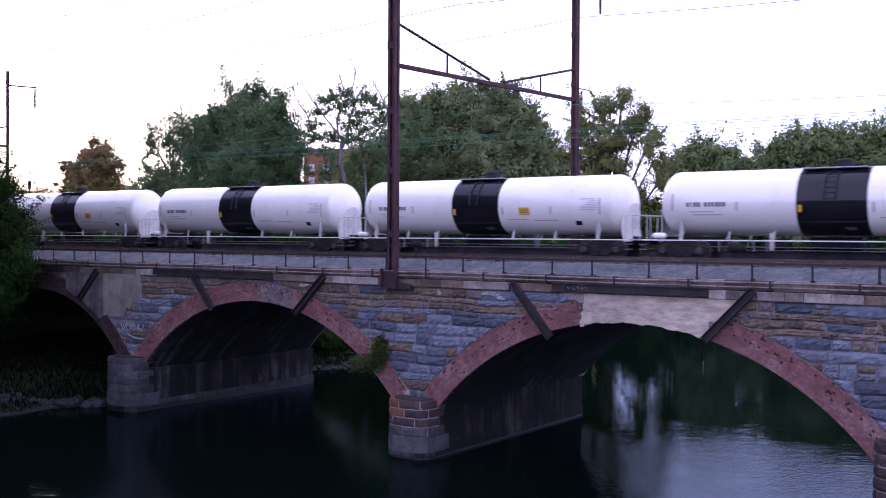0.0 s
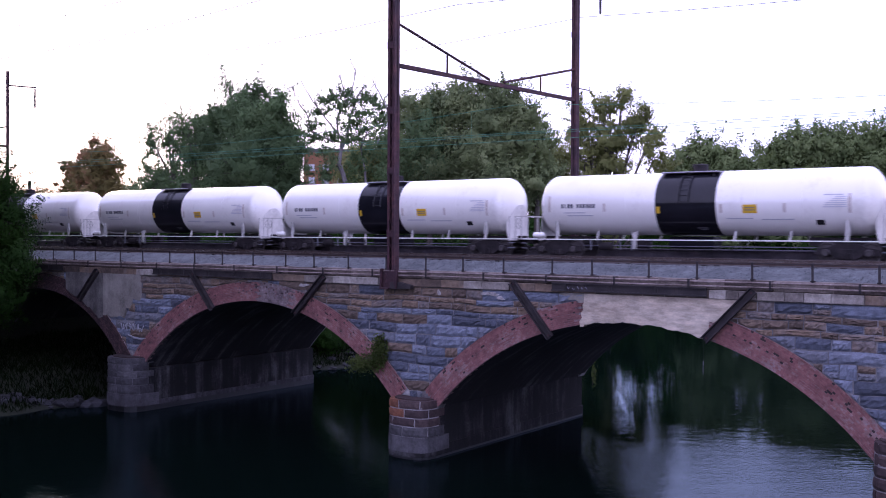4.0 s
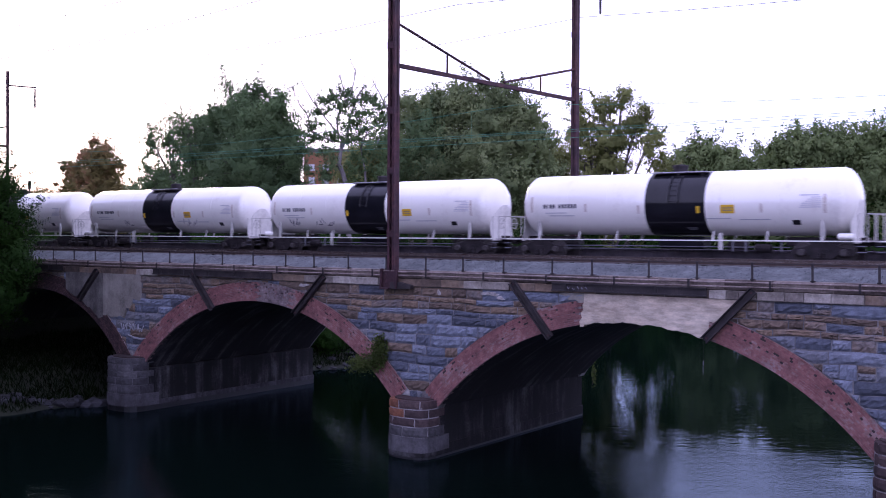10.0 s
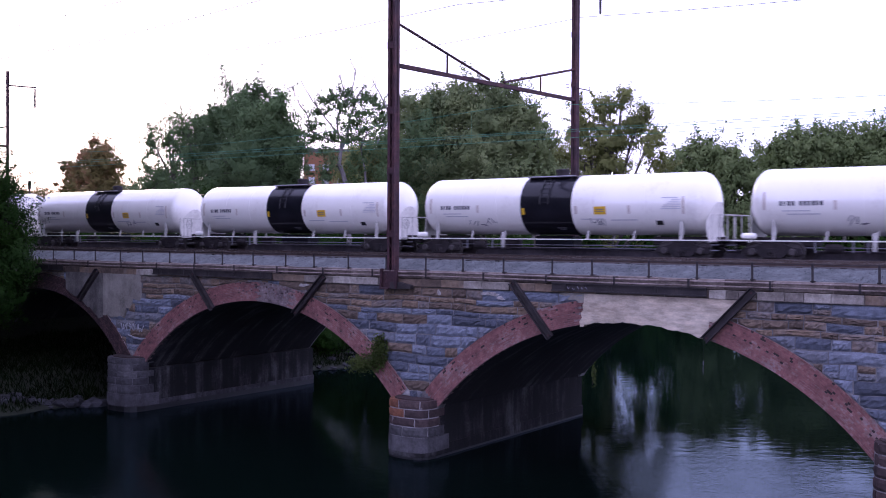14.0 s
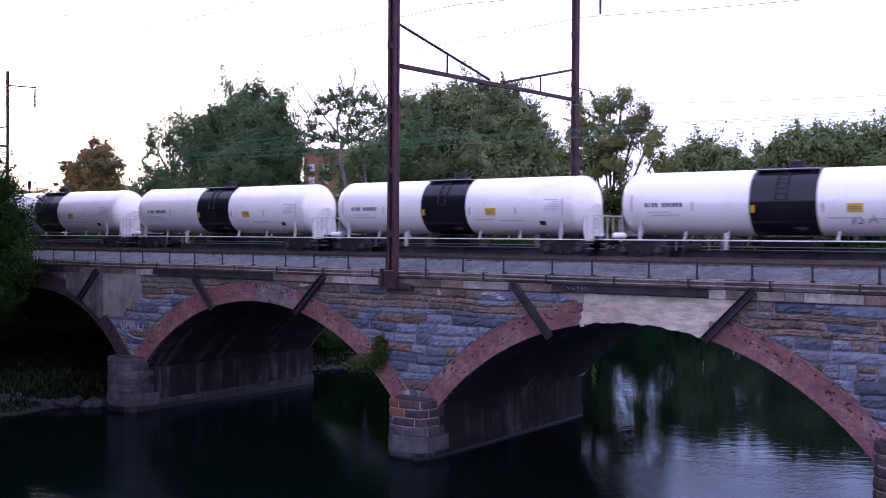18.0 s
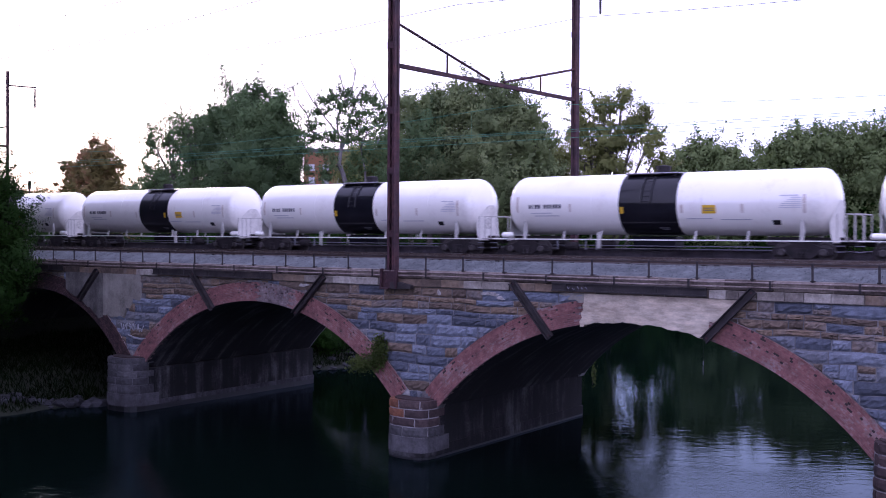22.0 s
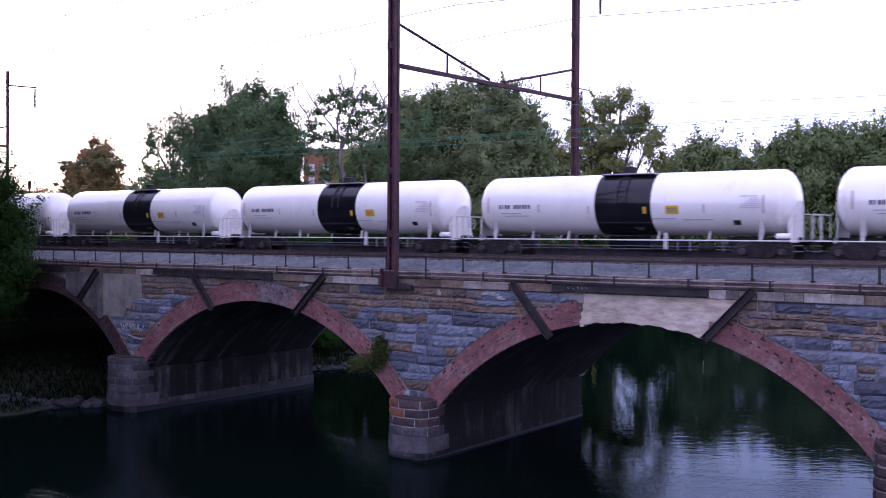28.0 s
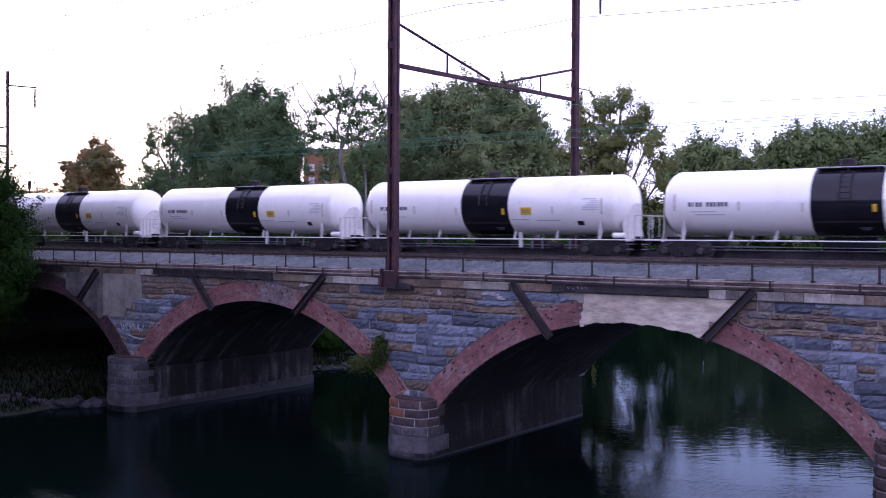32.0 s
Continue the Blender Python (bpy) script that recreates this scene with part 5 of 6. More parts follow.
# the heaps behind the left arch are added to keep light off its grass
for x, y, h in ((-27, 27, 3.0), (-31, 30, 4), (-25.5, 33, 3.2), (-29, 38, 4.5), (-26, 45, 4.0), (-26, 55, 4.5), (-27, 63, 4.5), (-30, 72, 5), (-25, 22.5, 1.6), (-33, 19.5, 4.2), (-28.5, 19.5, 3.2), (-37, 20, 4.5), (-33.5, 33, 5), (-38.5, 38.5, 5.5), (-43.5, 44, 6), (-36, 44, 6.5), (-40, 47, 7), (-33, 52, 7), (-45, 52, 7), (-31, 60, 6.5)):
    boxes.append((x, y, float(land(x, y)) + h * 0.8, 3.2, 3.2, h, 60))
thicket("undergrowth", "dense dark green bushes along the river bank", boxes, 80, 0.13, LEAF_SHADED, 14)
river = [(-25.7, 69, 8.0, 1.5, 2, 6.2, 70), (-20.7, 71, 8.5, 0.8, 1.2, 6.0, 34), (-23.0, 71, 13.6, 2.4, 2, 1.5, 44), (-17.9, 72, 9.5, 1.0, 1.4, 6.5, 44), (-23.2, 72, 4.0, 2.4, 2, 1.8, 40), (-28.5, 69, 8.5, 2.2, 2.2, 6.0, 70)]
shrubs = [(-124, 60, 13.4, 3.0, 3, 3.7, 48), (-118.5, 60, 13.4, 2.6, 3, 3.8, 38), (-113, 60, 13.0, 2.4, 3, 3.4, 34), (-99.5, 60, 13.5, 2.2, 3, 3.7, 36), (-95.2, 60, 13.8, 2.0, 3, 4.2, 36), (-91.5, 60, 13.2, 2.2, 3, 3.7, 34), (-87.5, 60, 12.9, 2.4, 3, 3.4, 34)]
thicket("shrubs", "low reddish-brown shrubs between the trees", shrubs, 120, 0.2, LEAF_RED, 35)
thicket("river_bushes", "tall dark green bushes overhanging the water", river, 80, 0.15, LEAF_SHADED, 33)
boxes = []
for i in range(40):
    x = -150 + 7.6 * i
    y = max(113 + 0.6 * (x + 46), 100) + 9 + rg.uniform(-2, 2)
    boxes.append((x, y, float(land(x, y)) + 4.0, 7, 5, rg.uniform(6.0, 7.5), 60))
    if x > -62:
        boxes.append((x, y + 4, float(land(x, y)) + 9.5, 6.5, 5, 5.0, 60))
for i in range(12):
    x, y = -165 + 9 * i + rg.uniform(-3, 3), 92 + 5 * i + rg.uniform(-6, 6)
    boxes.append((x, y, 9.0, 7, 5, rg.uniform(4, 6.5), 60))
# woods outside the view, added to dim the sky light on the bridge face
around = []
for i in range(40):
    x = -150 + 9 * i
    around.append((x, -150 + rg.uniform(-8, 8), 9.0, 8, 6, rg.uniform(9, 12), 36))
for x, y, h in ((-40, -12, 12), (-46, -20, 14), (-38, -26, 13), (-44, -38, 14), (-36, -45, 13), (-52, -8, 14), (-42, -58, 14), (-60, -30, 14), (-40, -75, 14), (-44, -95, 14)):
    around.append((x, y, h * 0.75, 6.5, 6, h * 0.75, 60))
for i in range(14):
    around.append((66 + rg.uniform(-3, 3), -120 + 18 * i, 9.0, 7, 9, rg.uniform(8, 11), 36))
# unseen trees, added to block sky light from the left end; kept out of view
tall = []
for x, y, top in ((-36.5, -4.5, 30), (-31, -12, 32), (-26, -18, 33), (-25, -27, 34), (-25, -37, 32), (-38, -13, 32), (-34, -22, 33), (-33, -33, 33), (-45, -7, 30), (-46, -17, 32), (-28, -48, 32), (-55, -9, 34), (-42, -3.5, 27), (-64, -8, 36), (-73, -9, 36), (-83, -10, 36), (-30.5, -10, 36), (-24, -14.5, 36), (-23.5, -22, 36)):
    for z in range(5, top, 8):
        tall.append((x - (1.6 if y > -6 else 0), y, z + 1.0, 4.6, 5, 5.5, 80))
thicket("bank_woods", "unseen tall trees added left of the view to shade the bridge", tall, 32, 0.66, LEAF_SHADED, 19, "woods", bound=lambda x, y: x < -33.9 - 1.664 * y)
thicket("far_woods", "far dark woods closing the river valley", boxes, 46, 0.6, LEAF_SHADED, 15, "woods")
thicket("valley_woods", "unseen dark woods added around the camera to cut low sky light", around, 22, 1.2, LEAF_SHADED, 29, "woods")

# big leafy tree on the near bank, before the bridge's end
nb = tree("leafy dark green tree overhanging the river bank", -29.6, -3.4, 14, [(3.7, 0.4, 10.4, 1.6, 2.0), (3.5, 0.4, 8.0, 1.6, 2.2), (3.0, 0.3, 12.5, 1.2, 1.4), (2.6, 0.2, 14.2, 0.6, 0.9), (3.6, 0.2, 6.0, 1.4, 1.6), (0.8, 0.6, 11.4, 2.1, 2.5), (1.7, 0.9, 8.6, 1.9, 2.4), (-2, 0, 9.0, 3.0, 3.8), (1.1, -0.4, 5.6, 2.0, 2.2), (-2.5, -1, 5, 3, 3), (-0.4, 0.4, 13.2, 1.3, 1.8), (-1.6, 0.2, 15.2, 1.3, 2.0), (-3.4, 0, 13.5, 2.2, 3.0)], 1300, 110, 0.08, 0.75, LEAF_SHADED, 16)

# ---------------- small growth, rocks, grass ----------------
def rock(x, y, z, r, seed):
    rs = random.Random(seed)
    bm = bmesh.new()
    bmesh.ops.create_icosphere(bm, subdivisions=2, radius=r)
    ax = Vector((rs.uniform(0.8, 1.4), rs.uniform(0.7, 1.1), rs.uniform(0.5, 0.75)))
    for v in bm.verts:
        n = noise.noise(v.co * (1.6 / r) + Vector((seed, 0, 0)))
        v.co = Vector((v.co.x * ax.x, v.co.y * ax.y, v.co.z * ax.z)) * (1 + 0.45 * n)
    me = bpy.data.meshes.new("rock")
    bm.to_mesh(me)
    bm.free()
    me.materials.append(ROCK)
    ob = tagged(new("rock", me), "grey rock at the water's edge, coloured dark for shade", "rock", group="rocks on the bank")
    ob.matrix_basis = pose(x, y, z, 0, 0, rs.uniform(0, 360))


rg = random.Random(17)
for i in range(64):
    t = rg.random()
    x, y = -24.5 + 4.2 * t + rg.uniform(-0.3, 0.3), -4.6 + 5.2 * t + rg.uniform(-0.9, 0.9)
    if not (-20.2 < x < -17.2 and y > -1.3):
        rock(x, y, max(0.02, float(land(x, y))) + 0.05, rg.choice((0.14, 0.2, 0.28, 0.36, 0.48)) * rg.uniform(0.8, 1.1), i)
for i in range(16):
    x, y = -21.4 + rg.uniform(-1.6, 0.7), 17.0 + i * 0.55
    rock(x, y, max(0.0, float(land(x, y))) + 0.04, rg.uniform(0.15, 0.42), 100 + i)

rs = np.random.RandomState(18)
n = 26000
bx, by = rs.uniform(-36, -20.8, n), rs.uniform(-7, 26, n)
bz = land(bx, by)
ok = bz > 0.1
bx, by, bz = bx[ok], by[ok], bz[ok]
h = rs.uniform(0.1, 0.3, len(bx))
up = np.stack([rs.normal(0, 0.12, len(bx)), rs.normal(0, 0.12, len(bx)), h], 1)
sd = np.stack([np.cos(bx * 50), np.sin(bx * 50), np.zeros(len(bx))], 1) * 0.03
tagged(new("grass", quads("grass", np.stack([bx, by, bz + h * 0.8], 1), up, sd, GRASS)), "green grass and weeds on the river bank, coloured dark for shade", "grass", kind="stuff")


def vine(label, lobes, n, seed, leaf=0.075):
    rs = np.random.RandomState(seed)
    ob = thing("vine", label, "vine", group="plants growing from the masonry")
    pts, stems = [], Shape()
    root = Vector((lobes[0][0], 0.05, lobes[0][1]))
    for x, z, rx, rz, k in lobes:
        c = rs.normal(size=(k, 3)) * 0.5
        r = np.linalg.norm(c, axis=1)
        pts.append(np.stack([x + c[:, 0] * rx, -0.28 + c[:, 1] * 0.35, z + c[:, 2] * rz], 1))
        for j in range(7):
            e = Vector((x + rs.uniform(-rx, rx) * 0.8, -0.3, z + rs.uniform(-rz, rz) * 0.8))
            stems.tube([root, root.lerp(e, 0.5) + Vector((0, -0.15, 0.1)), e], [0.03, 0.02, 0.006], 5, caps=False)
    part("stem", stems, BARK, ob)
    part("foliage", leaves("foliage", np.concatenate(pts), leaf, rs, LEAF_VINE), LEAF_VINE, ob)


vine("yellow-green bush growing out of the brick arch ring", [(-0.6, 4.3, 0.42, 0.62, 900), (-0.5, 4.85, 0.25, 0.42, 340), (-1.7, 3.82, 0.52, 0.36, 800), (-0.95, 3.9, 0.5, 0.34, 420), (-0.35, 4.45, 0.26, 0.42, 260)], 0, 20, 0.062)
sp = thing("weed", "small yellow-green weed on the pier's end", "weed")
rs = np.random.RandomState(23)
part("foliage", leaves("foliage", np.stack([2.47 + rs.normal(0, 0.07, 80), 14.7 + rs.normal(0, 0.08, 80), 2.1 + rs.normal(0, 0.35, 80)], 1), 0.09, rs, LEAF_VINE), LEAF_VINE, sp)
part("stem", Shape().tube([(2.45, 14.6, 1.5), (2.5, 14.75, 2.4)], 0.02, 5), BARK, sp)

# faint scrawl of white paint low on the left pier wall
scrawl = thing("wall_scrawl", "illegible white scrawl painted on the stone wall", "graffiti")
WHITESPRAY = material("white_spray_paint", [(0.3, (0.195, 0.2025, 0.2325)), (0.7, (0.345, 0.345, 0.375))], rough=0.7, scale=6, fine=40, bump=0.0)
rg = random.Random(8)
for i in range(8):
    x0 = -19.2 + i * 0.23
    pts = [(x0 + rg.uniform(-0.08, 0.08) + 0.07 * j, -0.07, 4.5 + rg.uniform(-0.2, 0.25)) for j in range(6)]
    part("stroke", Shape().tube(pts, 0.028, 5), WHITESPRAY, scrawl)
part("stroke", Shape().tube([(-18.6, -0.07, 4.1), (-18.1, -0.07, 3.98), (-17.5, -0.07, 3.92), (-17.1, -0.07, 4.0)], [0.03, 0.055, 0.05, 0.02], 6), WHITESPRAY, scrawl)

scrawl = thing("beam_scrawl", "illegible grey scrawl painted on the dark beam", "graffiti")
for i in range(5):
    x0 = 8.95 + i * 0.2
    pts = [(x0 + rg.uniform(-0.05, 0.05) + 0.04 * j, -0.172, 7.66 + rg.uniform(-0.07, 0.08)) for j in range(4)]
    part("stroke", Shape().tube(pts, 0.016, 5), GREYMARK, scrawl)

# a fishing line caught on a strut, with a small float
lure = thing("fishing_float", "small grey float on a thin line hanging from a strut", "float")
part("line", Shape().tube([(14.58, -0.13, 5.92), (14.585, -0.13, 5.5), (14.58, -0.13, 5.16)], 0.003, 5), DARKSTEEL, lure)
part("float_body", Shape().turned([(5.0, 0.008), (5.03, 0.016), (5.11, 0.018), (5.17, 0.008)], 10, "z", Matrix.Translation((14.58, -0.13, 0))), GREYMARK, lure, smooth=True)
part("tail", Shape().tube([(14.58, -0.13, 5.02), (14.575, -0.13, 4.84), (14.585, -0.13, 4.66)], [0.005, 0.012, 0.006], 6), GREYMARK, lure)

# ---------------- far brick building ----------------
house = thing("apartment_building", "far red-brick apartment block with pale windows", "building", pose(-130.5, 141, 8, 0, 0, 36))
part("wall", Shape().box(-6, 14, 0, 14, 0, 20.6), HOUSEBRICK, house)
part("roof", Shape().box(-6.3, 14.3, -0.3, 14.3, 20.6, 21.3), ROOFING, house, "flat grey roof edge")
for fl in range(6):
    for k in range(6):
        x, z = -5.0 + 3.2 * k, 1.4 + 2.95 * fl
        w = part("window", Shape().box(x, x + 1.5, -0.06, -0.004, z, z + 1.6), COPING, house)
        part("pane", Shape().box(x + 0.1, x + 1.4, -0.09, -0.062, z + 0.1, z + 1.5), GLASSY, w)

# ---------------- the train ----------------
R, AXIS, HALF, OFF = 1.50, 2.68, 8.27, 0.17
L = 18.2


def on_shell(x0, x1, z0, z1, proud=0.012, n=6, lean=0.0):
    """A thin curved plate on the side of the tank that faces the river."""
    s = Shape()
    v = []
    x0, x1 = x0 - OFF, x1 - OFF
    for i in range(n + 1):
        z = z0 + (z1 - z0) * i / n - AXIS
        for rr in (R + 0.003, R + proud):
            y = -math.sqrt(max(rr * rr - z * z, 0.01))
            v += [(x0 + lean * i / n, y, z + AXIS), (x1 + lean * i / n, y, z + AXIS)]
    f = []
    for i in range(n):
        a, b = 4 * i, 4 * i + 4
        f += [(a + 2, a + 3, b + 3, b + 2), (a, b, b + 1, a + 1), (a, a + 2, b + 2, b), (a + 1, b + 1, b + 3, a + 3)]
    f += [(0, 1, 3, 2), (4 * n, 4 * n + 2, 4 * n + 3, 4 * n + 1)]
    return s.add(v, f)


def up(shape, dz):
    shape.v = [(x, y, z + dz) for x, y, z in shape.v]
    return shape


def tank_car(turned=False):
    """A tank car; turned: with its other end first."""
    h = -1 if turned else 1
    c0 = 0.5 - OFF if turned else -OFF
    car = thing("tank_car", "white railway tank car with a broad black band and yellow sign", "tank car", group="tank cars of the train")
    head = [(HALF - 0.77 * (1 - math.cos(a)), R * math.sin(a)) for a in [math.pi / 2 * i / 10 for i in range(11)]]
    prof_t = [(0.1 - s, max(r, 0.01)) for s, r in head] + [(-1.5, R), (1.5, R)] + [(0.1 + s, max(r, 0.01)) for s, r in reversed(head)]
    part("tank", up(Shape().turned(prof_t, 48), AXIS), WHITE, car, "glossy white cylindrical tank with domed ends", smooth=True)
    part("band", up(Shape().turned([(c0 - 1.42, R - 0.02), (c0 - 1.42, R + 0.008), (c0 + 1.52, R + 0.008), (c0 + 1.52, R - 0.02)], 48), AXIS), BLACK, car, "black painted band round the middle", smooth=True)
    for s in (-5.2, -3.1, 3.1, 5.2):
        part("weld_seam", up(Shape().turned([(s - 0.02, R - 0.01), (s - 0.012, R + 0.006), (s + 0.012, R + 0.006), (s + 0.02, R - 0.01)], 40), AXIS), WHITE, car, smooth=True)
    top = AXIS + R
    housing = part("fittings_housing", Shape().turned([(top - 0.1, 0.34), (top + 0.3, 0.34), (top + 0.34, 0.31), (top + 0.37, 0.12)], 18, "z", Matrix.Translation((0.25 * h + c0, 0, 0))), GREASE, car, "black cylindrical valve housing")
    part("lid_clamp", Shape().box(c0 + 0.25 * h - 0.4, c0 + 0.25 * h - 0.32, -0.08, 0.08, top + 0.2, top + 0.36), DARKSTEEL, housing)
    walk_way = part("walkway", Shape().box(c0 - 1.35, c0 + 1.4, -0.86, -0.42, top - 0.1, top - 0.065).box(c0 - 1.35, c0 + 1.4, 0.42, 0.86, top - 0.1, top - 0.065), DARKSTEEL, car, "dark grating walkway")
    for yy in (-0.86, 0.86):
        part("walkway_edge", Shape().box(c0 - 1.35, c0 + 1.4, yy - 0.012, yy + 0.012, top - 0.062, top - 0.02), PALEMARK, walk_way, "pale edge strip")
        for sx in (-1.2, 0.0, 1.2):
            part("walkway_bracket", Shape().tube([(c0 + sx, yy, top - 0.1), (c0 + sx, yy * 1.08, top - 0.3)], 0.02, 5), DARKSTEEL, walk_way)
    for sx in (c0 - 0.24, c0 + 0.24):
        pts = [(sx, -(R + 0.06) * math.cos(a), AXIS + (R + 0.06) * math.sin(a)) for a in [0.02 + 0.93 * i / 10 for i in range(11)]]
        part("ladder_rail", Shape().tube(pts, 0.03, 6), BLACK, car, "black side ladder rail")
    for i in range(6):
        a = 0.06 + 0.84 * i / 5
        part("rung", Shape().tube([(c0 - 0.24, -(R + 0.06) * math.cos(a), AXIS + (R + 0.06) * math.sin(a)), (c0 + 0.24, -(R + 0.06) * math.cos(a), AXIS + (R + 0.06) * math.sin(a))], 0.011, 5), BLACK, car)
    # markings, as plain bars
    part("yellow_sign", on_shell(2.76, 3.40, 2.18, 2.56), YELLOW, car, "yellow rectangular sign plate")
    part("sign_text", on_shell(2.84, 3.32, 2.40, 2.44, 0.016), GREYMARK, car)
    part("sign_text", on_shell(2.84, 3.32, 2.30, 2.34, 0.016), GREYMARK, car)
    part("test_square", on_shell(5.93, 6.28, 1.66, 1.87), BLACK, car, "small black rectangle")
    for k, w in enumerate((0.1, 0.06, 0.11, 0.11, 0.0, 0.1, 0.11, 0.09, 0.11, 0.1, 0.11)):
        if w:
            a = -6.4 + 0.172 * k
            part("lettering", on_shell(a, a + w * 1.12, 2.49, 2.69, 0.012, 3), LETTER, car, "dark bar of lettering")
    for a, b, zz in ((-6.3, -5.1, 2.24), (-6.1, -4.7, 2.10), (2.0, 3.2, 1.93), (3.6, 5.0, 1.88), (6.3, 7.1, 2.92)):
        part("lettering", on_shell(a, b, zz, zz + 0.045), PALEMARK, car, "fine grey lines of lettering")
    for i, short in enumerate((0.0, 0.05, 0.12, 0.3, 0.42, 0.55)):
        part("data_line", on_shell(6.27 + short * 0.9, 7.22, 2.40 + 0.085 * i, 2.44 + 0.085 * i, 0.012, 3), FAINTMARK, car, "faint line of small lettering")
    for sx, zz in ((-7.08, 2.9), (-7.08, 2.5), (-4.05, 2.5), (-1.25 if turned else 1.77, 2.4), (4.62, 2.4), (7.36, 2.78), (7.36, 2.36)):
        part("reflector", on_shell(sx - 0.06, sx + 0.06, zz - 0.2, zz + 0.2), REFLECT, car, "pale reflective strip")
    ym = 1.7 if turned else -1.26
    part("yellow_mark", on_shell(ym - 0.08, ym + 0.08, 2.2, 2.52, 0.02), YELLOW, car, "yellow strip on the black band")
    for a, b, zz in ((0.5, 1.0, 1.5), (0.6, 0.95, 1.43)):
        part("stencil", on_shell(a + c0 + OFF, b + c0 + OFF, zz, zz + 0.05, 0.016, 3), GREYMARK, car, "faint pale stencil low on the black band")
    # under-frame
    for sy in (-1, 1):
        part("side_rail", Shape().box(-8.75, 8.75, sy * 1.47 - 0.035, sy * 1.47 + 0.035, 0.93, 0.98), WHITE, car, "white side rail")
        for sx in (-6.85, -4.6, -2.57, 2.23, 4.69, 7.07):
            wide = 0.055 if abs(sx) < 6 else 0.07
            part("leg", Shape().prism([(sx - wide, 0.98), (sx + wide, 0.98), (sx + wide * 2.2, 1.34), (sx + wide * (0.9 if abs(sx) > 6 else 2.2), 1.85 if abs(sx) > 6 else 1.38), (sx - wide * (0.6 if abs(sx) > 6 else -0.6), 1.85 if abs(sx) > 6 else 1.38)], sy * 1.42 - 0.04, sy * 1.42 + 0.04), RAILPAINT, car, "dull white supporting bracket")
        part("brake_pipe", Shape().tube([(-5.6, sy * 0.9, 0.66), (5.6, sy * 0.9, 0.66)], 0.022, 6), GREYMARK, car)
        part("brake_pipe", Shape().tube([(1.4 if not turned else -5.9, sy * 0.8, 0.52), (5.9 if not turned else -1.4, sy * 0.8, 0.52)], 0.02, 6), GREYMARK, car)
    part("outlet", Shape().box(c0 - 1.1, c0 + 1.1, -0.5, 0.5, 0.55, 1.12, cut=0.1), BLACK, car, "black bottom outlet casing")
    part("brake_reservoir", up(Shape().turned([(2.9 * -h - 0.5, 0.05), (2.9 * -h - 0.45, 0.2), (2.9 * -h + 0.45, 0.2), (2.9 * -h + 0.5, 0.05)], 14), 0.72), GREASE, car)
    for e in (-1, 1):
        part("stub_sill", Shape().box(min(e * 5.2, e * 8.7), max(e * 5.2, e * 8.7), -0.28, 0.28, 0.72, 1.12, cut=0.03), GREASE, car, "dark end sill")
        # half head shield: a bent plate close to the lower half of the tank's end, flared towards the sill
        def shield_x(y, z, gap):
            r = min(math.hypot(y, (AXIS - z) * 0.5), 1.12)
            return 0.1 + e * (HALF - 0.77 * (1 - math.sqrt(1 - (r / R) ** 2)) + gap + 0.16 * max(0.0, (1.7 - z) / 0.85) ** 2)
        v, f = [], []
        rows_z, m = (2.75, 2.72, 2.62, 2.42, 2.1, 1.8, 1.5, 1.15, 0.86), 9
        for gap in (0.015, 0.04):
            for z in rows_z:
                half_w = 1.06 * math.sqrt(min(1.0, 0.02 + (2.75 - z) * 1.05))
                v += [(shield_x(half_w * (2 * q / (m - 1) - 1), z, gap), half_w * (2 * q / (m - 1) - 1), z) for q in range(m)]
        nr, o = len(rows_z), len(rows_z) * m
        for a in range(nr - 1):
            for q in range(m - 1):
                k = a * m + q
                f += [(k, k + 1, k + m + 1, k + m), (o + k, o + k + m, o + k + m + 1, o + k + 1)]
            f += [(a * m, (a + 1) * m, o + (a + 1) * m, o + a * m), (a * m + m - 1, o + a * m + m - 1, o + (a + 1) * m + m - 1, (a + 1) * m + m - 1)]
        for q in range(m - 1):
            k = (nr - 1) * m + q
            f += [(q, o + q, o + q + 1, q + 1), (k, k + 1, o + k + 1, o + k)]
        part("head_shield", Shape().add(v, f), SHIELDPAINT, car, "dull white steel shield over the lower half of the end", smooth=True)
        part("end_platform", Shape().box(min(e * 8.42, e * 8.95), max(e * 8.42, e * 8.95), -1.45, 1.45, 0.93, 0.99), RAILPAINT, car, "dull white end platform")
        for sy in (-1, 1):
            part("handrail", Shape().tube([(e * 8.55, sy * 1.42, 0.98), (e * 8.55, sy * 1.42, 2.12), (e * 8.92, sy * 1.42, 2.12), (e * 8.92, sy * 1.42, 0.98)], 0.024, 6), RAILPAINT, car, "dull white end handrail")
            for zz in (0.5, 0.75):
                part("step_rung", Shape().tube([(e * 8.5, sy * 1.46, zz), (e * 8.9, sy * 1.46, zz)], 0.022, 5), GREYMARK, car)
        part("crossbar", Shape().tube([(e * 8.92, -1.42, 2.12), (e * 8.92, 1.42, 2.12)], 0.028, 6), RAILPAINT, car)
        cp = part("coupler", Shape().box(min(e * 8.6, e * 9.05), max(e * 8.6, e * 9.05), -0.1, 0.1, 0.76, 0.96, cut=0.03), GREASE, car, "dark steel coupler")
        part("knuckle", Shape().turned([(0.68, 0.12), (0.72, 0.16), (1.0, 0.16), (1.04, 0.12)], 10, "z", Matrix.Translation((e * 9.02, 0.05 * e, 0))), GREASE, cp)
        part("air_hose", Shape().tube([(e * 8.7, -0.35, 0.85), (e * 8.85, -0.38, 0.6), (e * 9.05, -0.38, 0.5)], 0.03, 6), GREASE, car)
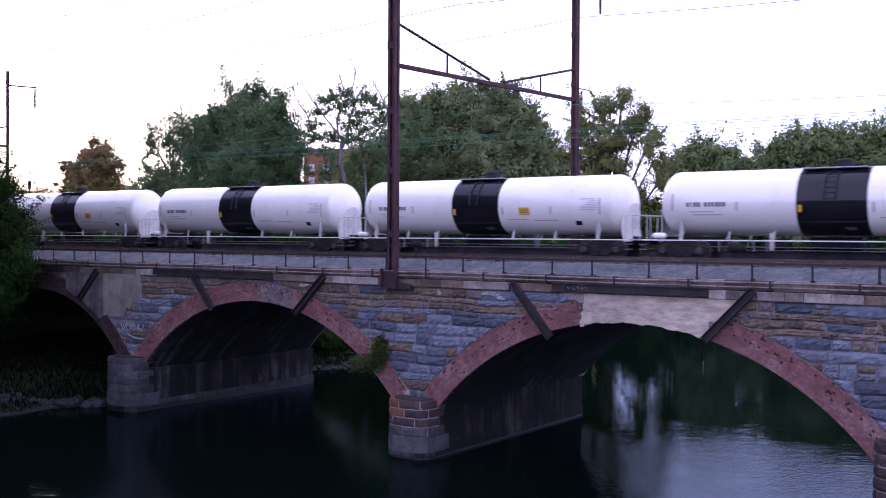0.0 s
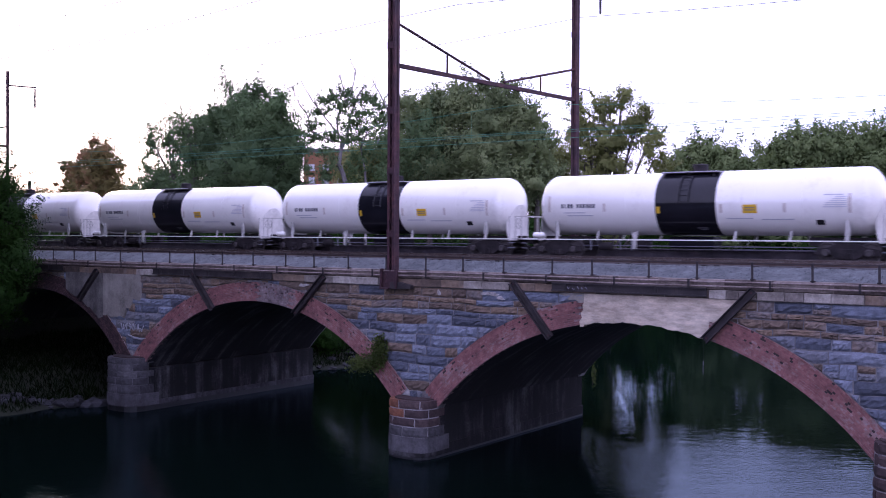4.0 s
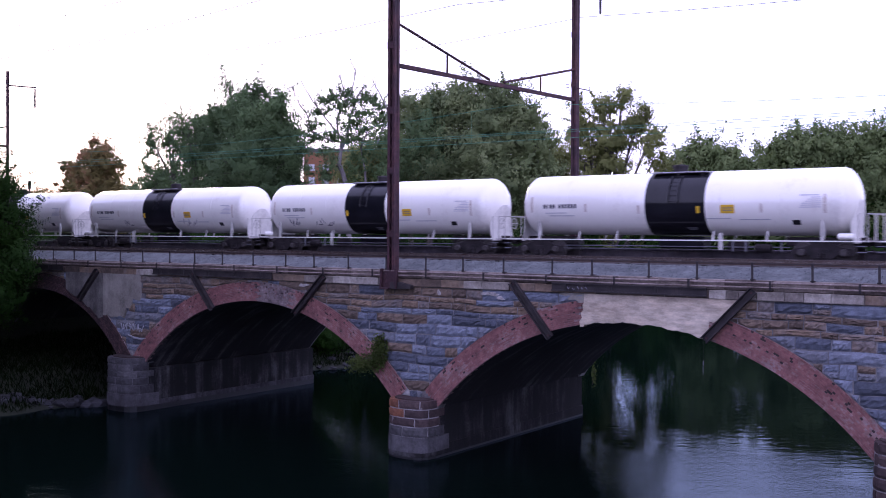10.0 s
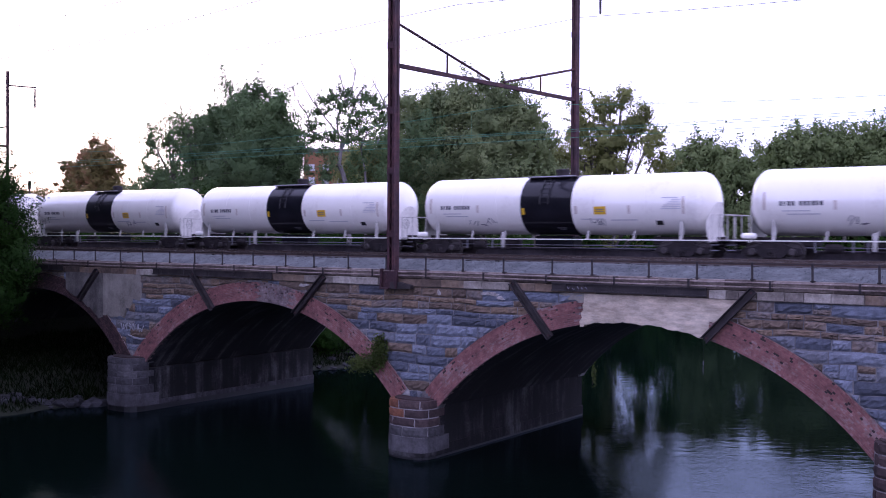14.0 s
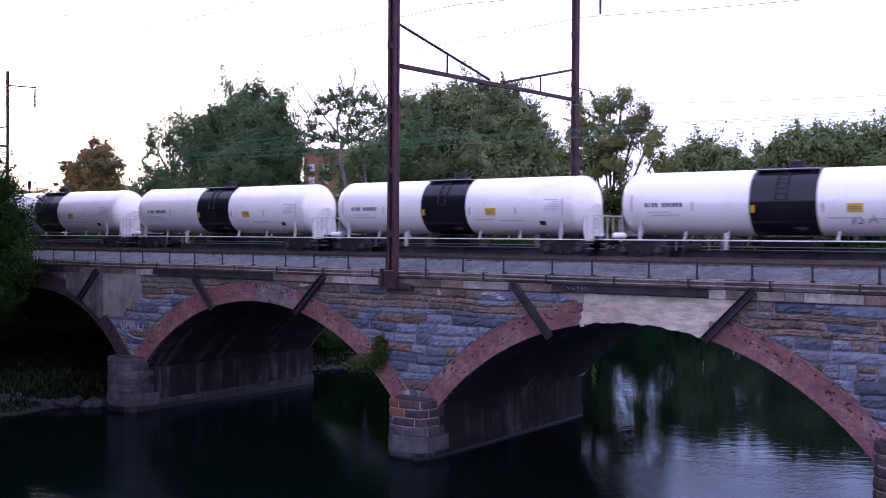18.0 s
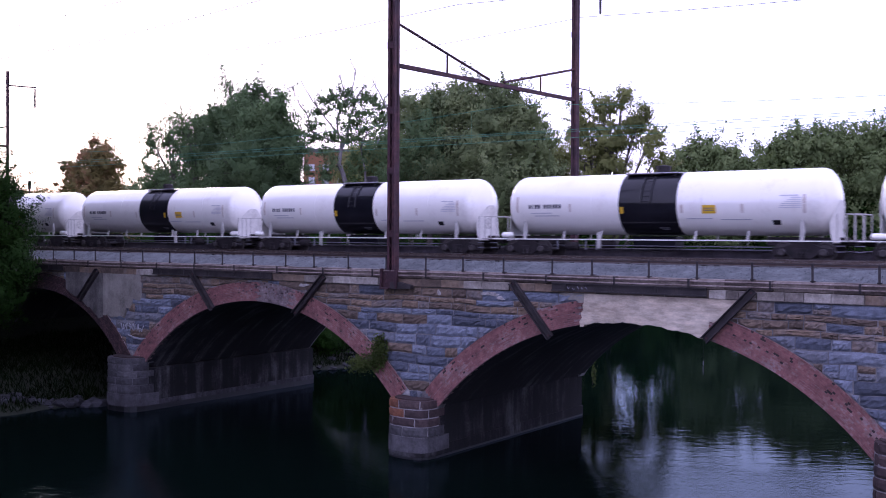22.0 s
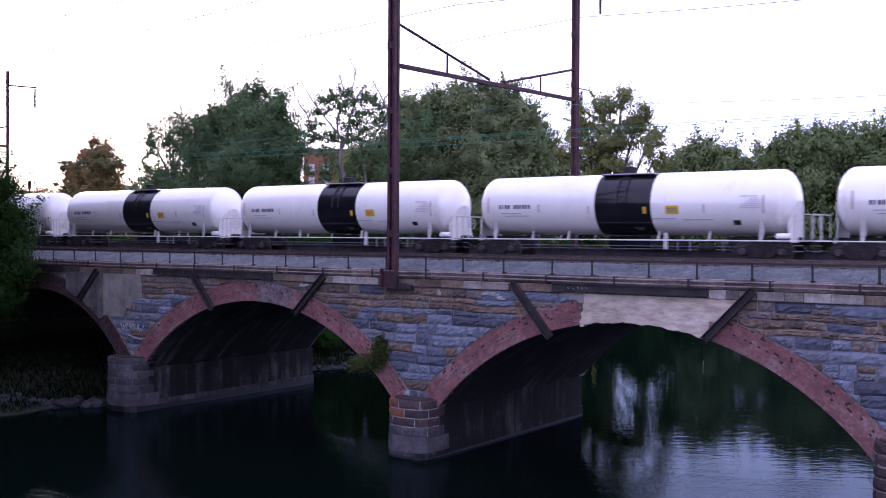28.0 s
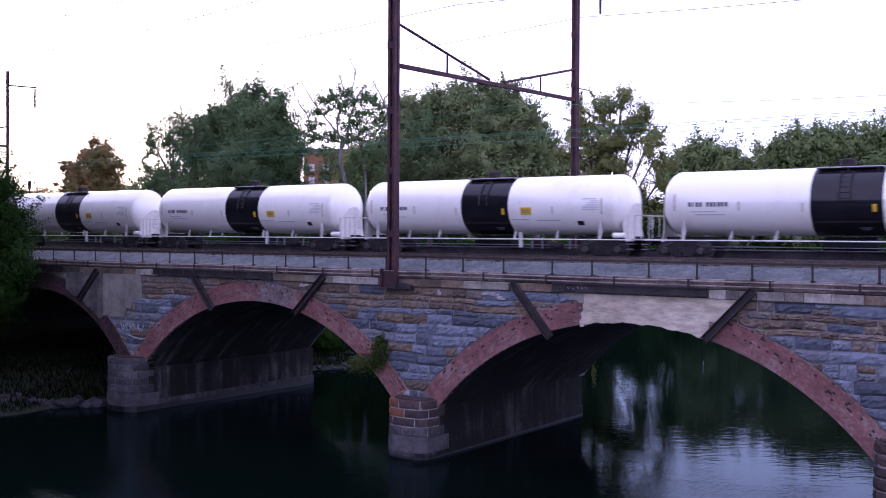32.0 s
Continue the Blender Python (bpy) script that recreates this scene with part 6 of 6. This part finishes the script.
        if e == h:
            wheel = Shape().tube([(e * 8.72, -0.8 + 0.27 * math.cos(2 * math.pi * q / 16), 1.75 + 0.27 * math.sin(2 * math.pi * q / 16)) for q in range(17)], 0.018, 6, caps=False)
            for q in range(3):
                w = math.pi * q / 3
                wheel.tube([(e * 8.72, -0.8 - 0.26 * math.cos(w), 1.75 - 0.26 * math.sin(w)), (e * 8.72, -0.8 + 0.26 * math.cos(w), 1.75 + 0.26 * math.sin(w))], 0.012, 5)
            part("brake_wheel", wheel, RAILPAINT, car, "spoked hand brake wheel")
            part("drain_pipe", Shape().box(-h * 2.62 - 0.09, -h * 2.62 + 0.09, -1.5, -1.4, 0.52, 1.3, cut=0.02), RAILPAINT, car, "dull white hanging post")
        else:
            part("valve_box", Shape().turned([(e * 8.0 - 0.34, 0.08), (e * 8.0 - 0.27, 0.14), (e * 8.0 + 0.27, 0.14), (e * 8.0 + 0.34, 0.08)], 12, "x", Matrix.Translation((0, -1.2, 1.16))), WHITE, car, "white air reservoir")
            part("brake_cylinder", Shape().turned([(e * 4.4 - 0.4, 0.1), (e * 4.4 - 0.35, 0.2), (e * 4.4 + 0.3, 0.2), (e * 4.4 + 0.4, 0.08)], 12, "x", Matrix.Translation((0, -0.85, 0.62))), GREASE, car)
            for q in (3.0, 3.6, 5.2):
                part("brake_lever", Shape().box(e * q - 0.03, e * q + 0.03, -1.0, -0.92, 0.45, 0.92), GREYMARK, car)
        # truck
        cx = e * 7.0
        truck = part("truck", Shape().box(cx - 0.22, cx + 0.22, -1.1, 1.1, 0.36, 0.66, cut=0.05), GREASE, car, "dark greasy two-axle truck")
        for sy in (-1, 1):
            o = [(cx - 1.35, 0.38), (cx - 1.3, 0.62), (cx - 0.8, 0.68), (cx - 0.45, 0.84), (cx + 0.45, 0.84), (cx + 0.8, 0.68), (cx + 1.3, 0.62), (cx + 1.35, 0.38), (cx + 1.1, 0.33), (cx + 0.7, 0.42), (cx + 0.35, 0.16), (cx - 0.35, 0.16), (cx - 0.7, 0.42), (cx - 1.1, 0.33)]
            part("side_frame", Shape().prism(o, sy * 1.02 - 0.06, sy * 1.02 + 0.06), GREASE, truck)
            for k in (-0.12, 0.12):
                part("spring", Shape().turned([(0.2, 0.09), (0.24, 0.1), (0.28, 0.09), (0.32, 0.1), (0.36, 0.09), (0.4, 0.1), (0.46, 0.09)], 10, "z", Matrix.Translation((cx + k, sy * 1.1, 0))), GREASE, truck)
            for k in (-0.89, 0.89):
                part("bearing", Shape().turned([(sy * 1.0, 0.17), (sy * 1.16, 0.17), (sy * 1.2, 0.12)] if sy > 0 else [(-1.2, 0.12), (-1.16, 0.17), (-1.0, 0.17)], 12, "y", Matrix.Translation((cx + k, 0, 0.457))), TREAD, truck)
        for k in (-0.89, 0.89):
            ws = Shape()
            for sy in (-1, 1):
                a = 0.69 * sy
                ws.turned([(a, 0.2), (a, 0.40), (a, 0.482), (a + sy * 0.03, 0.482), (a + sy * 0.035, 0.457), (a + sy * 0.13, 0.453), (a + sy * 0.13, 0.40), (a + sy * 0.09, 0.36), (a + sy * 0.09, 0.2), (a + sy * 0.13, 0.14)], 20, "y")
                for j in range(3):
                    w = 2 * math.pi * j / 3
                    ws.box(-0.03, 0.03, min(a + sy * 0.085, a + sy * 0.1), max(a + sy * 0.085, a + sy * 0.1), 0.2, 0.34, Matrix.Rotation(w, 4, "Y"))
            ws.turned([(-1.0, 0.08), (1.0, 0.08)], 12, "y")
            ob = part("wheelset", ws, TREAD, truck)
            ob.location = (cx + k, 0, 0.457)
    return car


CAR0 = 8.85 + OFF
TRACK_Y = 10.4
first_car, second_car = tank_car(), tank_car(True)
cars = {0: first_car, 2: second_car}
for i in range(-17, 12):
    if i not in cars:
        cars[i] = copy_thing(second_car if i <= -8 else first_car, pose(CAR0 + i * L, TRACK_Y, RAILTOP))
# one car has lost its yellow sign
for o in list(cars[7].children):
    if o.name.startswith(("yellow_sign", "sign_text")):
        bpy.data.objects.remove(o)
tagged(cars[7], "white railway tank car with a broad black band")
# some cars carry dark scrawls
for i, spots in ((1, ((-3.9, -2.4), (-5.9, -5.2))), (0, ((2.55, 3.9), (-3.6, -2.8))), (-1, ((-4.7, -2.8), (2.5, 3.3))), (-3, ((2.9, 4.0),))):
    rg = random.Random(40 + i)
    for a, b in spots:
        for k in range(9):
            x0 = a + (b - a) * k / 9 + rg.uniform(-0.04, 0.04)
            z0 = 1.72 + rg.uniform(-0.1, 0.1)
            tall_stroke = rg.random() < 0.65
            w = rg.uniform(0.025, 0.05) if tall_stroke else (b - a) / 9 * rg.uniform(1.0, 2.4)
            h = rg.uniform(0.12, 0.34) if tall_stroke else rg.uniform(0.025, 0.06)
            part("scrawl", on_shell(x0, x0 + w, z0, z0 + h, 0.009, 3, rg.uniform(-0.2, 0.25) if tall_stroke else 0.05), SPRAY, cars[i], "dark illegible scrawl")

# ---------------- what moves ----------------
RUN = [(0.0, -156.10), (3.0, -119.95), (6.0, -84.30), (9.0, -48.30), (13.0, -0.08), (16.0, 36.1), (19.0, 72.30), (23.0, 120.50), (25.5, 150.25), (28.0, 179.50), (30.0, 202.95), (32.0, 226.20)]


def run(t):
    """How far the train has come at t seconds, in metres: a smooth curve through RUN."""
    ts, ss = [q[0] for q in RUN], [q[1] for q in RUN]
    i = max(0, min(len(ts) - 2, sum(1 for q in ts if q <= t) - 1))
    sl = [(ss[min(k + 1, len(ts) - 1)] - ss[max(k - 1, 0)]) / (ts[min(k + 1, len(ts) - 1)] - ts[max(k - 1, 0)]) for k in range(len(ts))]
    h = ts[i + 1] - ts[i]
    u = (t - ts[i]) / h
    return (2 * u ** 3 - 3 * u * u + 1) * ss[i] + (u ** 3 - 2 * u * u + u) * h * sl[i] + (3 * u * u - 2 * u ** 3) * ss[i + 1] + (u ** 3 - u * u) * h * sl[i + 1]


def motions():
    times = [i * 0.5 for i in range(65)]
    for i, car in cars.items():
        walk(car, [(t, pose(CAR0 + i * L + run(t), TRACK_Y, RAILTOP)) for t in times])
    # the wheels roll with the way that the train has come; like wheelsets of all cars share their keys
    steps = [k / 30 * 1.0 for k in range(0, 961, 1)]
    names = [o for o in first_car.children_recursive if o.name.startswith("wheelset")]
    for w in names:
        place = w.location.copy()
        walk(w, [(t, Matrix.Translation(place) @ Matrix.Rotation((run(t) / 0.457) % (2 * math.pi), 4, "Y")) for t in steps])
    for i, car in cars.items():
        if car is first_car:
            continue
        mine = [o for o in car.children_recursive if o.name.startswith("wheelset")]
        for o in mine:
            for w in names:
                if (o.location - w.location).length < 0.01:
                    o.rotation_mode = "QUATERNION"
                    o.animation_data_create()
                    o.animation_data.action = w.animation_data.action
                    o.animation_data.action_slot = w.animation_data.action_slot
    walk(water, [(0.0, pose(0, 0, 0)), (16.0, pose(1.2, -4.0, 0)), (32.0, pose(2.4, -8.0, 0))])


motions()
